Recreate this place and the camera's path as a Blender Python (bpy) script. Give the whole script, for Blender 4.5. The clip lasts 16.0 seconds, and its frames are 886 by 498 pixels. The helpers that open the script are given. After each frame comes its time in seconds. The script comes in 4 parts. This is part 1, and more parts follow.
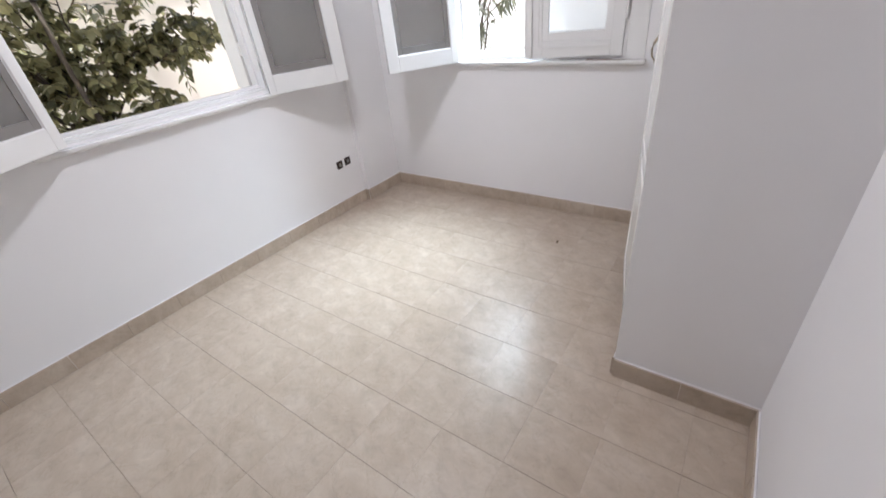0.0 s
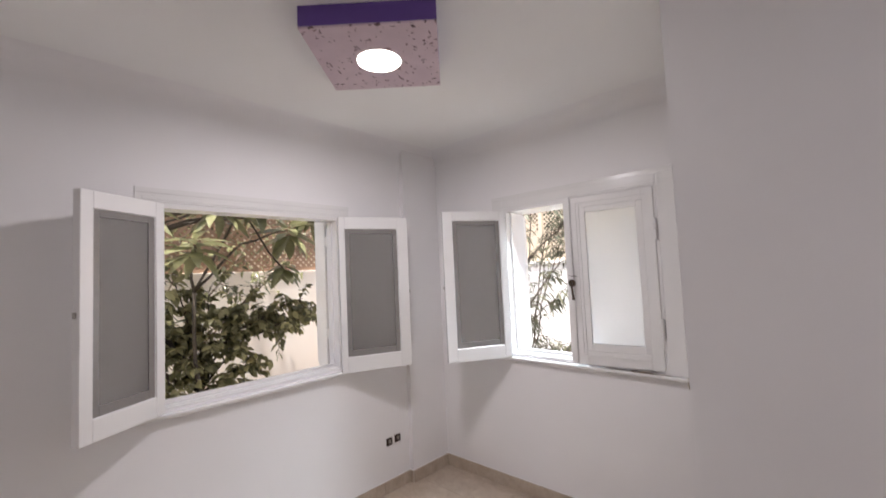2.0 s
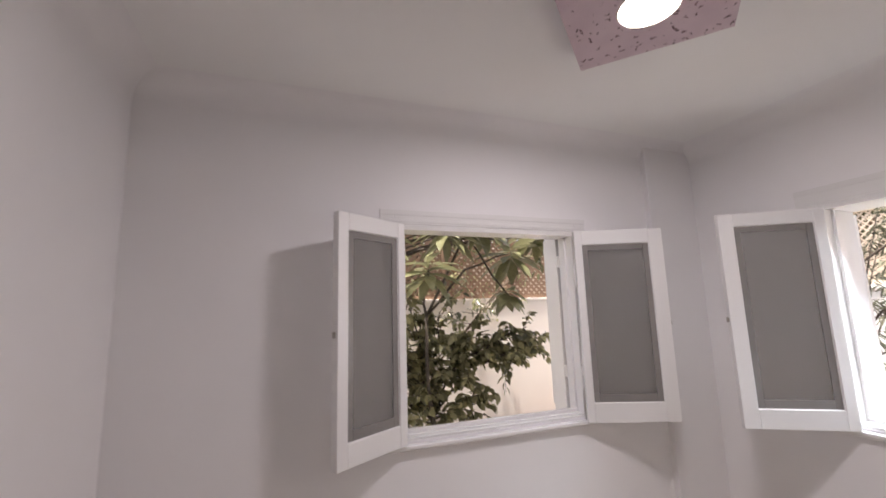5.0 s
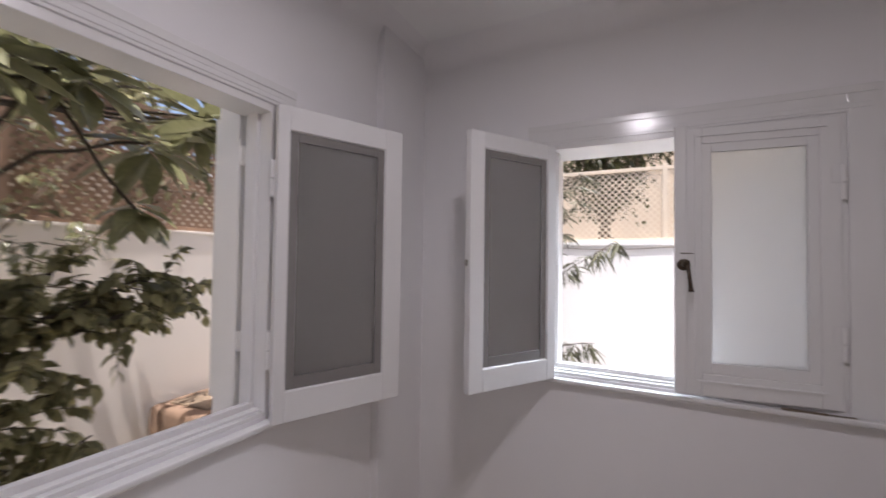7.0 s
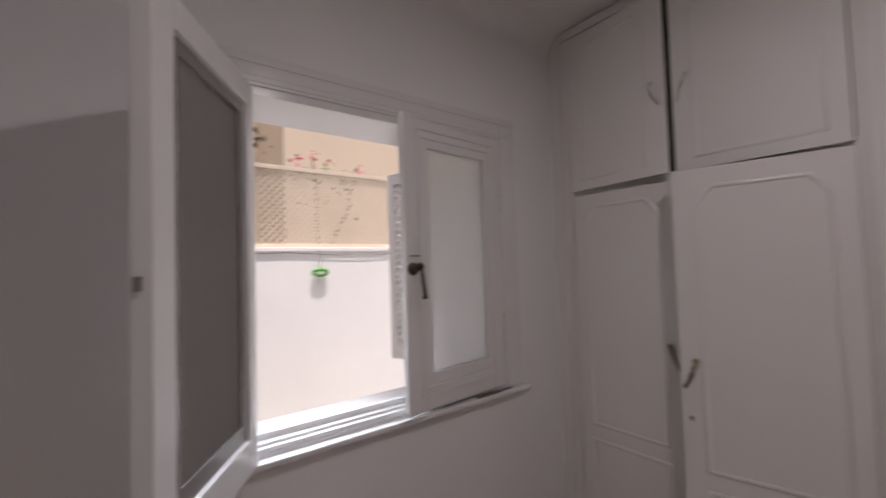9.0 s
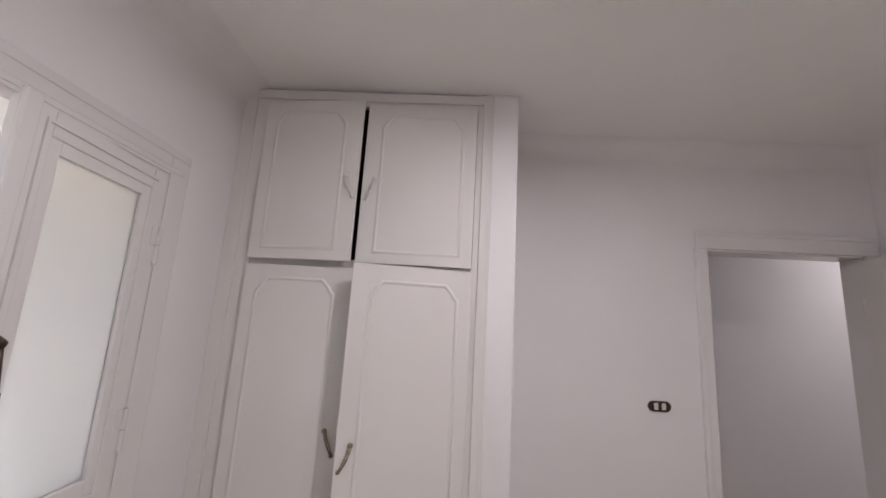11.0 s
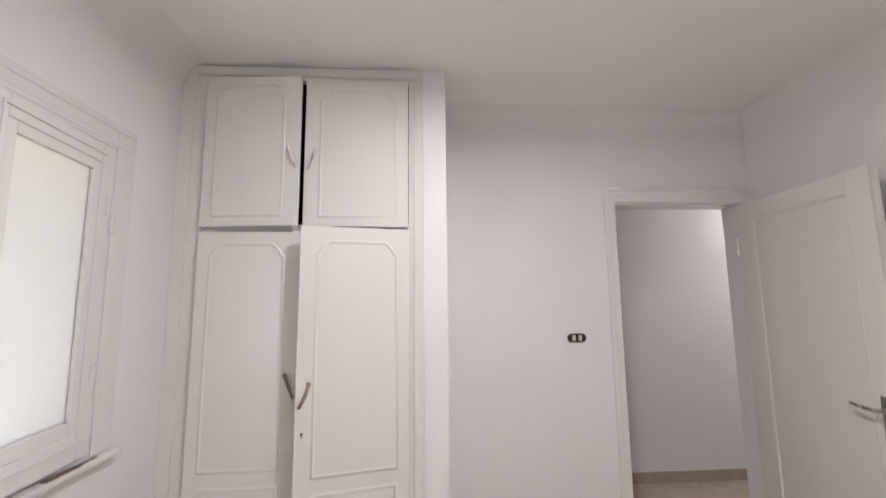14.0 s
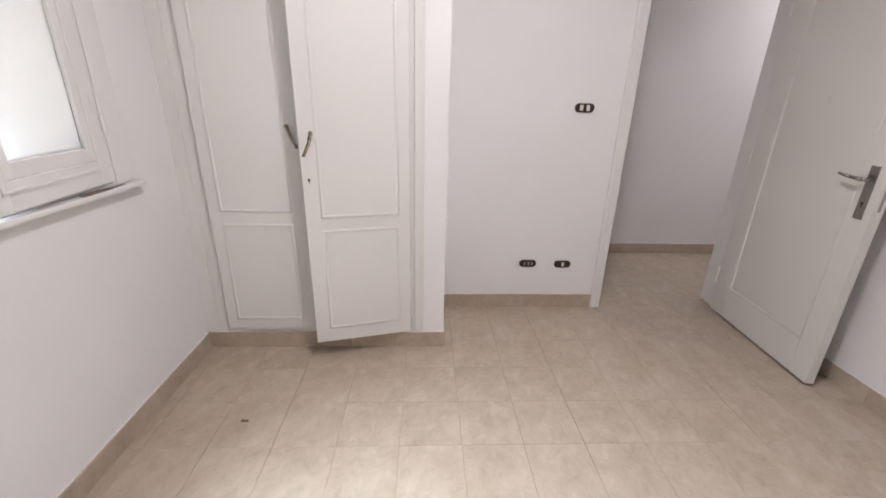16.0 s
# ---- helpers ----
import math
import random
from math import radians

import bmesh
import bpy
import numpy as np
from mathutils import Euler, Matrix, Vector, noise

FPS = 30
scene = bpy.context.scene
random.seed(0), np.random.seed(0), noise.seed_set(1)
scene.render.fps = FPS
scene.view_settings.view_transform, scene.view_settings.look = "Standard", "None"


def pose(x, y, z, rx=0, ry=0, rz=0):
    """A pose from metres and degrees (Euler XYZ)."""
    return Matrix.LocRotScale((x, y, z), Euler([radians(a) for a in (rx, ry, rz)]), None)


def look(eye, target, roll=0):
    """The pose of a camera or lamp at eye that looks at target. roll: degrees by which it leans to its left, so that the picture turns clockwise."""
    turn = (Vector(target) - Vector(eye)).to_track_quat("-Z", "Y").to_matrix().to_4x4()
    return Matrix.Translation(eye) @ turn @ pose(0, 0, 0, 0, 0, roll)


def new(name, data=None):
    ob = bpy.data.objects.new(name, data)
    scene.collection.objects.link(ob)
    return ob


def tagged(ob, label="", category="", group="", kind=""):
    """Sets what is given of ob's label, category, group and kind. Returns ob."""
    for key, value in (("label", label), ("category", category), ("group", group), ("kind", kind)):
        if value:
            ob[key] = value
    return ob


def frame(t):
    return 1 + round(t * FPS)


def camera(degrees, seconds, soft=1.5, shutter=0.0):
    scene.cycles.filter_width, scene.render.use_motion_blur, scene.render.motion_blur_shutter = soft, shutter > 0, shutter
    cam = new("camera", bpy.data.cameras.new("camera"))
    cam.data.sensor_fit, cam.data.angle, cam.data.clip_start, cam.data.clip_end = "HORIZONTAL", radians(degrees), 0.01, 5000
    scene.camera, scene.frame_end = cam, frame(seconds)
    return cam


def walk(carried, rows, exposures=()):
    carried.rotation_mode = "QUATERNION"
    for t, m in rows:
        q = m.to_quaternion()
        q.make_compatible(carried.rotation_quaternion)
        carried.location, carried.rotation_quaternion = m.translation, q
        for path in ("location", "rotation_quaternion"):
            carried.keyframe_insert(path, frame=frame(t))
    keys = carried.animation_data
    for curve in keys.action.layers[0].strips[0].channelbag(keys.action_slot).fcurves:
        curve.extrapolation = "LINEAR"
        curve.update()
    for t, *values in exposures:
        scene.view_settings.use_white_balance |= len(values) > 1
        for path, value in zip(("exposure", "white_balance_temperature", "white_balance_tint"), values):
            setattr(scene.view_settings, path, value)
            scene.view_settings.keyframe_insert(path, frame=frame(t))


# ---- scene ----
cam = camera(94.3, 16.0, soft=1.5, shutter=0.4)
PATH = [
    (0, (1.897, 1.458, 1.361), (0.846, 2.797, 0.311), -6.9),
    (0.5, (1.908, 1.424, 1.419), (0.785, 2.865, 0.605), -4.7),
    (1, (1.954, 1.454, 1.521), (0.695, 2.951, 1.104), -3.6),
    (1.5, (1.987, 1.414, 1.587), (0.69, 2.934, 1.498), -3.1),
    (2, (2.008, 1.384, 1.602), (0.648, 2.845, 1.719), -2.6),
    (2.5, (2.008, 1.356, 1.596), (0.58, 2.708, 1.96), -1.5),
    (3, (2.007, 1.33, 1.619), (0.529, 2.592, 2.095), -1.3),
    (3.5, (2.032, 1.358, 1.642), (0.398, 2.414, 2.105), -1.6),
    (3.7, (2.015, 1.344, 1.60), (0.299, 2.239, 2.103), -2.0),
    (4.7, (1.66, 1.42, 1.58), (-0.214, 2.028, 1.93), -1.8),
    (5.8, (1.267, 1.630, 1.535), (-0.416, 2.695, 1.718), -1.4),
    (6, (1.214, 1.761, 1.513), (-0.419, 2.889, 1.755), -1.7),
    (6.5, (1.006, 1.912, 1.492), (-0.449, 3.281, 1.582), -0.5),
    (7, (0.671, 1.995, 1.505), (-0.228, 3.781, 1.558), 0.8),
    (7.5, (0.426, 2.122, 1.495), (-0.089, 4.054, 1.445), 1.1),
    (8, (0.268, 2.37, 1.514), (0.121, 4.365, 1.538), -1.8),
    (8.5, (0.144, 2.546, 1.491), (0.503, 4.513, 1.5), -0.1),
    (9, (-0.004, 2.679, 1.511), (1.208, 4.268, 1.587), -1.8),
    (9.5, (-0.046, 2.785, 1.517), (1.716, 3.721, 1.661), 0.2),
    (10, (0.021, 2.905, 1.526), (1.983, 3.24, 1.73), 0.7),
    (10.2, (0.044, 2.946, 1.539), (2.02, 3.173, 1.748), 2.1),
    (12.5, (-0.269, 2.892, 1.639), (1.646, 2.824, 2.211), 0.6),
    (13, (-0.294, 2.87, 1.626), (1.613, 2.772, 2.219), 0.3),
    (13.5, (-0.266, 2.854, 1.568), (1.683, 2.757, 2.004), -0.6),
    (14, (-0.245, 2.851, 1.485), (1.735, 2.722, 1.738), -0.6),
    (14.5, (-0.282, 2.835, 1.435), (1.715, 2.728, 1.421), 0.2),
    (15, (-0.281, 2.838, 1.397), (1.691, 2.728, 1.08), 1.0),
    (15.5, (-0.272, 2.856, 1.329), (1.653, 2.736, 0.802), 1.5),
    (16, (-0.27, 2.809, 1.308), (1.603, 2.722, 0.611), 1.4),
]
EXPOSURES = [(0.0, 1.82, 5950, 8), (0.5, 1.60, 5950, 9), (1.0, 1.44, 6000, 10), (1.5, 1.43, 6200, 11), (2.5, 1.36, 6500, 15), (3.5, 1.40, 6550, 16), (6.0, 1.0, 6550, 16), (7.0, 0.64, 6250, 17), (8.0, 0.04, 6600, 20),
             (9.0, 0.06, 6650, 20), (9.5, 0.2, 6400, 18), (10.0, 0.48, 6400, 18), (12.5, 1.82, 6550, 9), (13.5, 1.80, 6500, 9), (14.5, 1.71, 6450, 10), (16.0, 1.87, 6400, 11)]
walk(cam, [(t, look(eye, aim, lean)) for t, eye, aim, lean in PATH], EXPOSURES)

# ---- light ----
XW, YN, XE, YS, ZC = -0.485, 3.97, 2.167, 0.74, 2.645   # inner faces of the room and its ceiling
OUT = 0.25                                             # thickness of the outer walls

world = bpy.data.worlds.new("sky")
scene.world = world
world.use_nodes = True
wn = world.node_tree
sky = wn.nodes.new("ShaderNodeTexSky")
sky.sky_type = "NISHITA"
sky.sun_disc = False
sky.sun_elevation = radians(77.0)
sky.sun_rotation = radians(163)
sky.dust_density, sky.ozone_density = 5.0, 0.9
wn.links.new(sky.outputs[0], wn.nodes["Background"].inputs[0])
wn.nodes["Background"].inputs[1].default_value = 0.15

sun = new("sun", bpy.data.lights.new("sun", "SUN"))
sun.data.energy, sun.data.angle, sun.data.color = 5.0, radians(0.53), (1.0, 0.965, 0.91)
sun.matrix_world = look((0.65, -2.1, 9.92), (0, 0, 0))

LAMP = (0.622, 2.513)
led = new("led_light", bpy.data.lights.new("led_light", "AREA"))
led.data.shape, led.data.size, led.data.energy, led.data.color = "DISK", 0.2, 6.2, (1.0, 0.935, 0.955)
led.matrix_world = pose(LAMP[0], LAMP[1], 2.550)

# source assumed out of sight, added to light the hall wall from the south
unseen_hall_light = new("unseen_hall_light", bpy.data.lights.new("unseen_hall_light", "AREA"))
unseen_hall_light.data.shape, unseen_hall_light.data.size, unseen_hall_light.data.energy, unseen_hall_light.data.color = "DISK", 0.24, 1.2, (1.0, 0.93, 0.94)
unseen_hall_light.matrix_world = pose(2.74, -0.4, 2.575)

# area lamp added in the north window's open half, for steep sky light
sky_fill = new("sky_fill", bpy.data.lights.new("sky_fill", "AREA"))
sky_fill.data.shape, sky_fill.data.size, sky_fill.data.size_y, sky_fill.data.energy, sky_fill.data.color = "RECTANGLE", 0.42, 0.92, 3.8, (0.84, 0.945, 1.0)
sky_fill.data.spread = radians(72)
sky_fill.matrix_world = look((0.53, YN + 0.23, 1.66), (0.28, 2.95, 0.0))


# ---- materials ----
def shader(name, rough=0.5, metal=0.0, spec=0.5):
    m = bpy.data.materials.new(name)
    m.use_nodes = True
    t = m.node_tree
    b = t.nodes["Principled BSDF"]
    b.inputs["Roughness"].default_value = rough
    b.inputs["Metallic"].default_value = metal
    b.inputs["Specular IOR Level"].default_value = spec
    return m, t, b


def node(t, kind, **values):
    n = t.nodes.new(kind)
    for k, v in values.items():
        n.inputs[k.replace("_", " ")].default_value = v
    return n


def ramp(t, source, stops):
    r = t.nodes.new("ShaderNodeValToRGB")
    while len(r.color_ramp.elements) < len(stops):
        r.color_ramp.elements.new(0.5)
    for e, (p, c) in zip(r.color_ramp.elements, stops):
        e.position, e.color = p, (*c, 1)
    t.links.new(source, r.inputs[0])
    return r


def mixed(t, factor, a, b, mode="MIX"):
    n = t.nodes.new("ShaderNodeMix")
    n.data_type, n.blend_type = "RGBA", mode
    for socket, value in ((n.inputs[0], factor), (n.inputs[6], a), (n.inputs[7], b)):
        if hasattr(value, "is_linked"):
            t.links.new(value, socket)
        else:
            socket.default_value = value if not isinstance(value, tuple) else (*value, 1)
    return n.outputs[2]


def coords(t, scale=(1, 1, 1), space="Object"):
    c = t.nodes.new("ShaderNodeTexCoord")
    m = t.nodes.new("ShaderNodeMapping")
    m.inputs["Scale"].default_value = scale
    t.links.new(c.outputs[space], m.inputs[0])
    return m.outputs[0]


def world_coords(t, scale=(1, 1, 1)):
    g = t.nodes.new("ShaderNodeNewGeometry")
    m = t.nodes.new("ShaderNodeMapping")
    m.inputs["Scale"].default_value = scale
    t.links.new(g.outputs["Position"], m.inputs[0])
    return m.outputs[0]


def bumped(t, b, height, strength, distance):
    n = node(t, "ShaderNodeBump", Strength=strength, Distance=distance)
    t.links.new(height, n.inputs["Height"])
    t.links.new(n.outputs[0], b.inputs["Normal"])


def noisy(t, vector, scale, detail=4.0, rough=0.55, distort=0.0):
    n = node(t, "ShaderNodeTexNoise", Scale=scale, Detail=detail, Roughness=rough, Distortion=distort)
    t.links.new(vector, n.inputs["Vector"])
    return n.outputs[0]


def paint(name, colour, rough, grain=260.0, wave=5.0, strength=0.12, spread=0.03, stretch=(1, 1, 1), spec=0.5):
    """Painted surface: slow tone changes, faint roller or brush relief."""
    m, t, b = shader(name, rough, 0, spec)
    v = world_coords(t, stretch)
    slow = noisy(t, v, wave * 0.35, 3)
    lo = tuple(c * (1 - spread) for c in colour)
    hi = tuple(min(0.9, c * (1 + spread * 0.5)) for c in colour)
    r = ramp(t, slow, [(0.3, lo), (0.7, hi)])
    t.links.new(r.outputs[0], b.inputs["Base Color"])
    fine = noisy(t, v, grain, 3)
    broad = noisy(t, v, wave * 2.2, 4)
    add = node(t, "ShaderNodeMath")
    add.operation = "MULTIPLY_ADD"
    t.links.new(broad, add.inputs[0])
    add.inputs[1].default_value = 3.0
    t.links.new(fine, add.inputs[2])
    bumped(t, b, add.outputs[0], strength, 0.0012)
    rr = node(t, "ShaderNodeMapRange")
    t.links.new(broad, rr.inputs[0])
    rr.inputs[3].default_value, rr.inputs[4].default_value = rough * 0.8, min(1, rough * 1.25)
    t.links.new(rr.outputs[0], b.inputs["Roughness"])
    return m


WALL = paint("white_wall_paint", (0.87, 0.855, 0.86), 0.62, 320, 4, 0.10, 0.025)
CEILING = paint("ceiling_paint", (0.90, 0.885, 0.875), 0.8, 300, 3, 0.08, 0.03)
GLOSS = paint("white_gloss_paint", (0.83, 0.82, 0.81), 0.17, 45, 9, 0.10, 0.02, (1, 1, 0.5))
DOORPAINT = paint("cream_door_paint", (0.74, 0.725, 0.69), 0.3, 45, 8, 0.10, 0.03, (1, 1, 0.5))
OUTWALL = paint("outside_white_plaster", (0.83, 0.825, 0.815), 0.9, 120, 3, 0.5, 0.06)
GARDENWALL = paint("garden_wall_plaster", (0.82, 0.745, 0.655), 0.9, 110, 2.2, 0.5, 0.07)
HOUSE = paint("beige_house_plaster", (0.62, 0.51, 0.385), 0.9, 40, 0.8, 0.4, 0.08)
GREYPAINT = paint("grey_rebate_paint", (0.25, 0.235, 0.225), 0.2, 60, 8, 0.12, 0.08)
SHUTTER = paint("white_shutter_paint", (0.86, 0.84, 0.80), 0.4, 90, 10, 0.2, 0.03)
CUPBOARD = paint("cream_white_gloss_paint", (0.81, 0.793, 0.77), 0.19, 45, 9, 0.10, 0.02, (1, 1, 0.5))
DARK = paint("wardrobe_inside", (0.10, 0.07, 0.05), 0.7, 60, 6, 0.2, 0.2)


def make_tile():
    m, t, b = shader("beige_marbled_tile", 0.35, 0, 0.35)
    b.inputs["Coat Weight"].default_value = 0.22
    b.inputs["Coat Roughness"].default_value = 0.12
    c = t.nodes.new("ShaderNodeTexCoord")
    info = t.nodes.new("ShaderNodeObjectInfo")
    turn = t.nodes.new("ShaderNodeVectorRotate")
    turn.rotation_type = "Z_AXIS"
    quarter = node(t, "ShaderNodeMath")
    quarter.operation = "MULTIPLY"
    quarter.inputs[1].default_value = 0.5
    t.links.new(info.outputs["Random"], quarter.inputs[0])
    t.links.new(quarter.outputs[0], turn.inputs["Angle"])
    g = t.nodes.new("ShaderNodeNewGeometry")
    t.links.new(g.outputs["Position"], turn.inputs["Vector"])
    shift = t.nodes.new("ShaderNodeVectorMath")
    shift.operation = "ADD"
    far = t.nodes.new("ShaderNodeVectorMath")
    far.operation = "SCALE"
    far.inputs[0].default_value = (31, 17, 7)
    t.links.new(info.outputs["Random"], far.inputs["Scale"])
    t.links.new(turn.outputs[0], shift.inputs[0])
    t.links.new(far.outputs[0], shift.inputs[1])
    m1 = t.nodes.new("ShaderNodeMapping")
    m1.inputs["Scale"].default_value = (5.0, 8.0, 5.0)
    m1.inputs["Rotation"].default_value = (0, 0, 0.75)
    t.links.new(shift.outputs[0], m1.inputs[0])
    streak = noisy(t, m1.outputs[0], 1.6, 5, 0.55, 0.35)
    cloud = noisy(t, shift.outputs[0], 5.0, 4)
    veins = ramp(t, streak, [(0.3, (0.485, 0.404, 0.321)), (0.45, (0.512, 0.430, 0.346)), (0.58, (0.540, 0.460, 0.374)), (0.72, (0.59, 0.512, 0.43))])
    soft = ramp(t, cloud, [(0.32, (0.86, 0.835, 0.81)), (0.68, (1.0, 1.0, 1.0))])
    col = mixed(t, 0.8, veins.outputs[0], soft.outputs[0], "MULTIPLY")
    crack = ramp(t, noisy(t, shift.outputs[0], 6.5, 5, 0.6, 1.4), [(0.489, (1, 1, 1)), (0.498, (0.82, 0.78, 0.73)), (0.502, (0.82, 0.78, 0.73)), (0.511, (1, 1, 1))])
    col = mixed(t, 0.4, col, crack.outputs[0], "MULTIPLY")
    m2 = t.nodes.new("ShaderNodeMapping")
    m2.inputs["Scale"].default_value = (9.0, 11.5, 10.0)
    m2.inputs["Rotation"].default_value = (0, 0, 1.1)
    t.links.new(shift.outputs[0], m2.inputs[0])
    fleck = ramp(t, noisy(t, m2.outputs[0], 2.2, 6, 0.62, 0.8), [(0.34, (0.84, 0.83, 0.82)), (0.46, (0.98, 0.97, 0.96)), (0.56, (1.03, 1.02, 1.005)), (0.68, (1.14, 1.13, 1.12))])
    col = mixed(t, 0.5, col, fleck.outputs[0], "MULTIPLY")
    t.links.new(col, b.inputs["Base Color"])
    rr = node(t, "ShaderNodeMapRange")
    t.links.new(cloud, rr.inputs[0])
    rr.inputs[3].default_value, rr.inputs[4].default_value = 0.34, 0.44
    t.links.new(rr.outputs[0], b.inputs["Roughness"])
    low = noisy(t, g.outputs["Position"], 9.0, 3)
    bumped(t, b, low, 0.12, 0.004)
    ripple = node(t, "ShaderNodeBump", Strength=0.55, Distance=0.004)
    t.links.new(noisy(t, shift.outputs[0], 24.0, 3, 0.55, 0.6), ripple.inputs["Height"])
    t.links.new(ripple.outputs[0], b.inputs["Coat Normal"])
    return m


TILE = make_tile()


def simple(name, colour, rough, metal=0.0, spread=0.15, scale=60.0, strength=0.2, spec=0.5):
    m, t, b = shader(name, rough, metal, spec)
    v = coords(t)
    n = noisy(t, v, scale, 4)
    r = ramp(t, n, [(0.3, tuple(c * (1 - spread) for c in colour)), (0.7, tuple(min(1, c * (1 + spread)) for c in colour))])
    t.links.new(r.outputs[0], b.inputs["Base Color"])
    bumped(t, b, n, strength, 0.001)
    return m


GROUT = simple("grey_grout", (0.34, 0.28, 0.22), 0.9)
METAL = simple("brushed_steel", (0.38, 0.36, 0.33), 0.32, 1.0, 0.08, 200)
BRONZE = simple("dark_bronze_metal", (0.10, 0.075, 0.055), 0.42, 1.0, 0.3, 120)
BRASS = simple("worn_brass", (0.42, 0.35, 0.26), 0.38, 1.0, 0.3, 150)
BLACK = simple("dark_plastic", (0.035, 0.018, 0.014), 0.45)
CREAM = simple("cream_plastic", (0.72, 0.68, 0.60), 0.4, 0, 0.05)
PURPLE = paint("purple_paint", (0.135, 0.07, 0.33), 0.5, 160, 10, 0.15, 0.08)
DARKBARK = simple("dark_stem_bark", (0.075, 0.058, 0.042), 0.9, 0, 0.35, 40, 0.8)
BARK = simple("grey_brown_bark", (0.17, 0.125, 0.085), 0.9, 0, 0.35, 40, 0.8)
TERRACOTTA = simple("brown_terracotta", (0.22, 0.14, 0.09), 0.9, 0, 0.2, 12, 0.5)
SOIL = simple("dry_garden_soil", (0.20, 0.145, 0.095), 0.95, 0, 0.35, 9, 0.8)
GROUND = simple("pale_dusty_ground", (0.36, 0.34, 0.305), 0.95, 0, 0.2, 9, 0.8)
CREAMWOOD = paint("cream_painted_lattice", (0.66, 0.565, 0.44), 0.7, 90, 8, 0.3, 0.1)
BROWNWOOD = paint("brown_weathered_lattice", (0.26, 0.165, 0.105), 0.8, 80, 9, 0.4, 0.2)
GREEN = simple("green_plastic", (0.06, 0.30, 0.03), 0.4, 0, 0.15)
PETAL = simple("pink_petals", (0.75, 0.12, 0.25), 0.7, 0, 0.2)
ROOF = simple("roof_screed", (0.45, 0.43, 0.40), 0.9, 0, 0.15, 5)
WINDOWDARK = simple("far_window_glass", (0.05, 0.05, 0.05), 0.15)


def foliage(name, dark, light, rough=0.45, thin=0.38):
    m, t, b = shader(name, rough)
    g = t.nodes.new("ShaderNodeNewGeometry")
    r = ramp(t, g.outputs["Random Per Island"], [(0.0, dark), (0.75, light), (1.0, tuple(c * 1.35 for c in light))])
    n = noisy(t, world_coords(t), 35, 3)
    s = ramp(t, n, [(0.3, (0.75, 0.75, 0.75)), (0.7, (1, 1, 1))])
    col = mixed(t, 1.0, r.outputs[0], s.outputs[0], "MULTIPLY")
    t.links.new(col, b.inputs["Base Color"])
    tr = t.nodes.new("ShaderNodeBsdfTranslucent")
    t.links.new(col, tr.inputs[0])
    mx = t.nodes.new("ShaderNodeMixShader")
    mx.inputs[0].default_value = thin
    t.links.new(b.outputs[0], mx.inputs[1])
    t.links.new(tr.outputs[0], mx.inputs[2])
    t.links.new(mx.outputs[0], t.nodes["Material Output"].inputs[0])
    return m


LEAF_BUSH = foliage("bush_leaf", (0.135, 0.132, 0.062), (0.37, 0.345, 0.18), 0.45, 0.5)
LEAF_BIG = foliage("frangipani_leaf", (0.085, 0.092, 0.042), (0.28, 0.275, 0.14), 0.30, 0.28)
LEAF_PALE = foliage("pale_shrub_leaf", (0.12, 0.145, 0.06), (0.26, 0.29, 0.13))
LEAF_DARK = foliage("dark_tree_leaf", (0.05, 0.052, 0.025), (0.12, 0.12, 0.05))
LEAF_NARROW = foliage("oleander_leaf", (0.055, 0.058, 0.036), (0.17, 0.17, 0.105), 0.5, 0.22)


def make_frosted():
    """Obscured glass: blurs what lies behind it, keeps a surface gloss."""
    m, t, b = shader("frosted_glass", 0.42, 0, 0.12)
    b.inputs["Base Color"].default_value = (0.19, 0.165, 0.15, 1)
    v = coords(t)
    n = noisy(t, v, 70, 3)
    w = noisy(t, v, 4, 2)
    add = node(t, "ShaderNodeMath")
    add.operation = "MULTIPLY_ADD"
    t.links.new(w, add.inputs[0])
    add.inputs[1].default_value = 4.0
    t.links.new(n, add.inputs[2])
    bumped(t, b, add.outputs[0], 0.12, 0.002)
    blur = t.nodes.new("ShaderNodeBsdfRefraction")
    blur.inputs["Color"].default_value = (0.88, 0.885, 0.885, 1)
    blur.inputs["Roughness"].default_value = 0.75
    blur.inputs["IOR"].default_value = 1.15
    spread = t.nodes.new("ShaderNodeBsdfTranslucent")
    spread.inputs[0].default_value = (0.86, 0.86, 0.85, 1)
    inner = t.nodes.new("ShaderNodeMixShader")
    inner.inputs[0].default_value = 0.70
    t.links.new(blur.outputs[0], inner.inputs[1])
    t.links.new(spread.outputs[0], inner.inputs[2])
    mx = t.nodes.new("ShaderNodeMixShader")
    mx.inputs[0].default_value = 0.89
    t.links.new(b.outputs[0], mx.inputs[1])
    t.links.new(inner.outputs[0], mx.inputs[2])
    t.links.new(mx.outputs[0], t.nodes["Material Output"].inputs[0])
    return m


FROSTED = make_frosted()


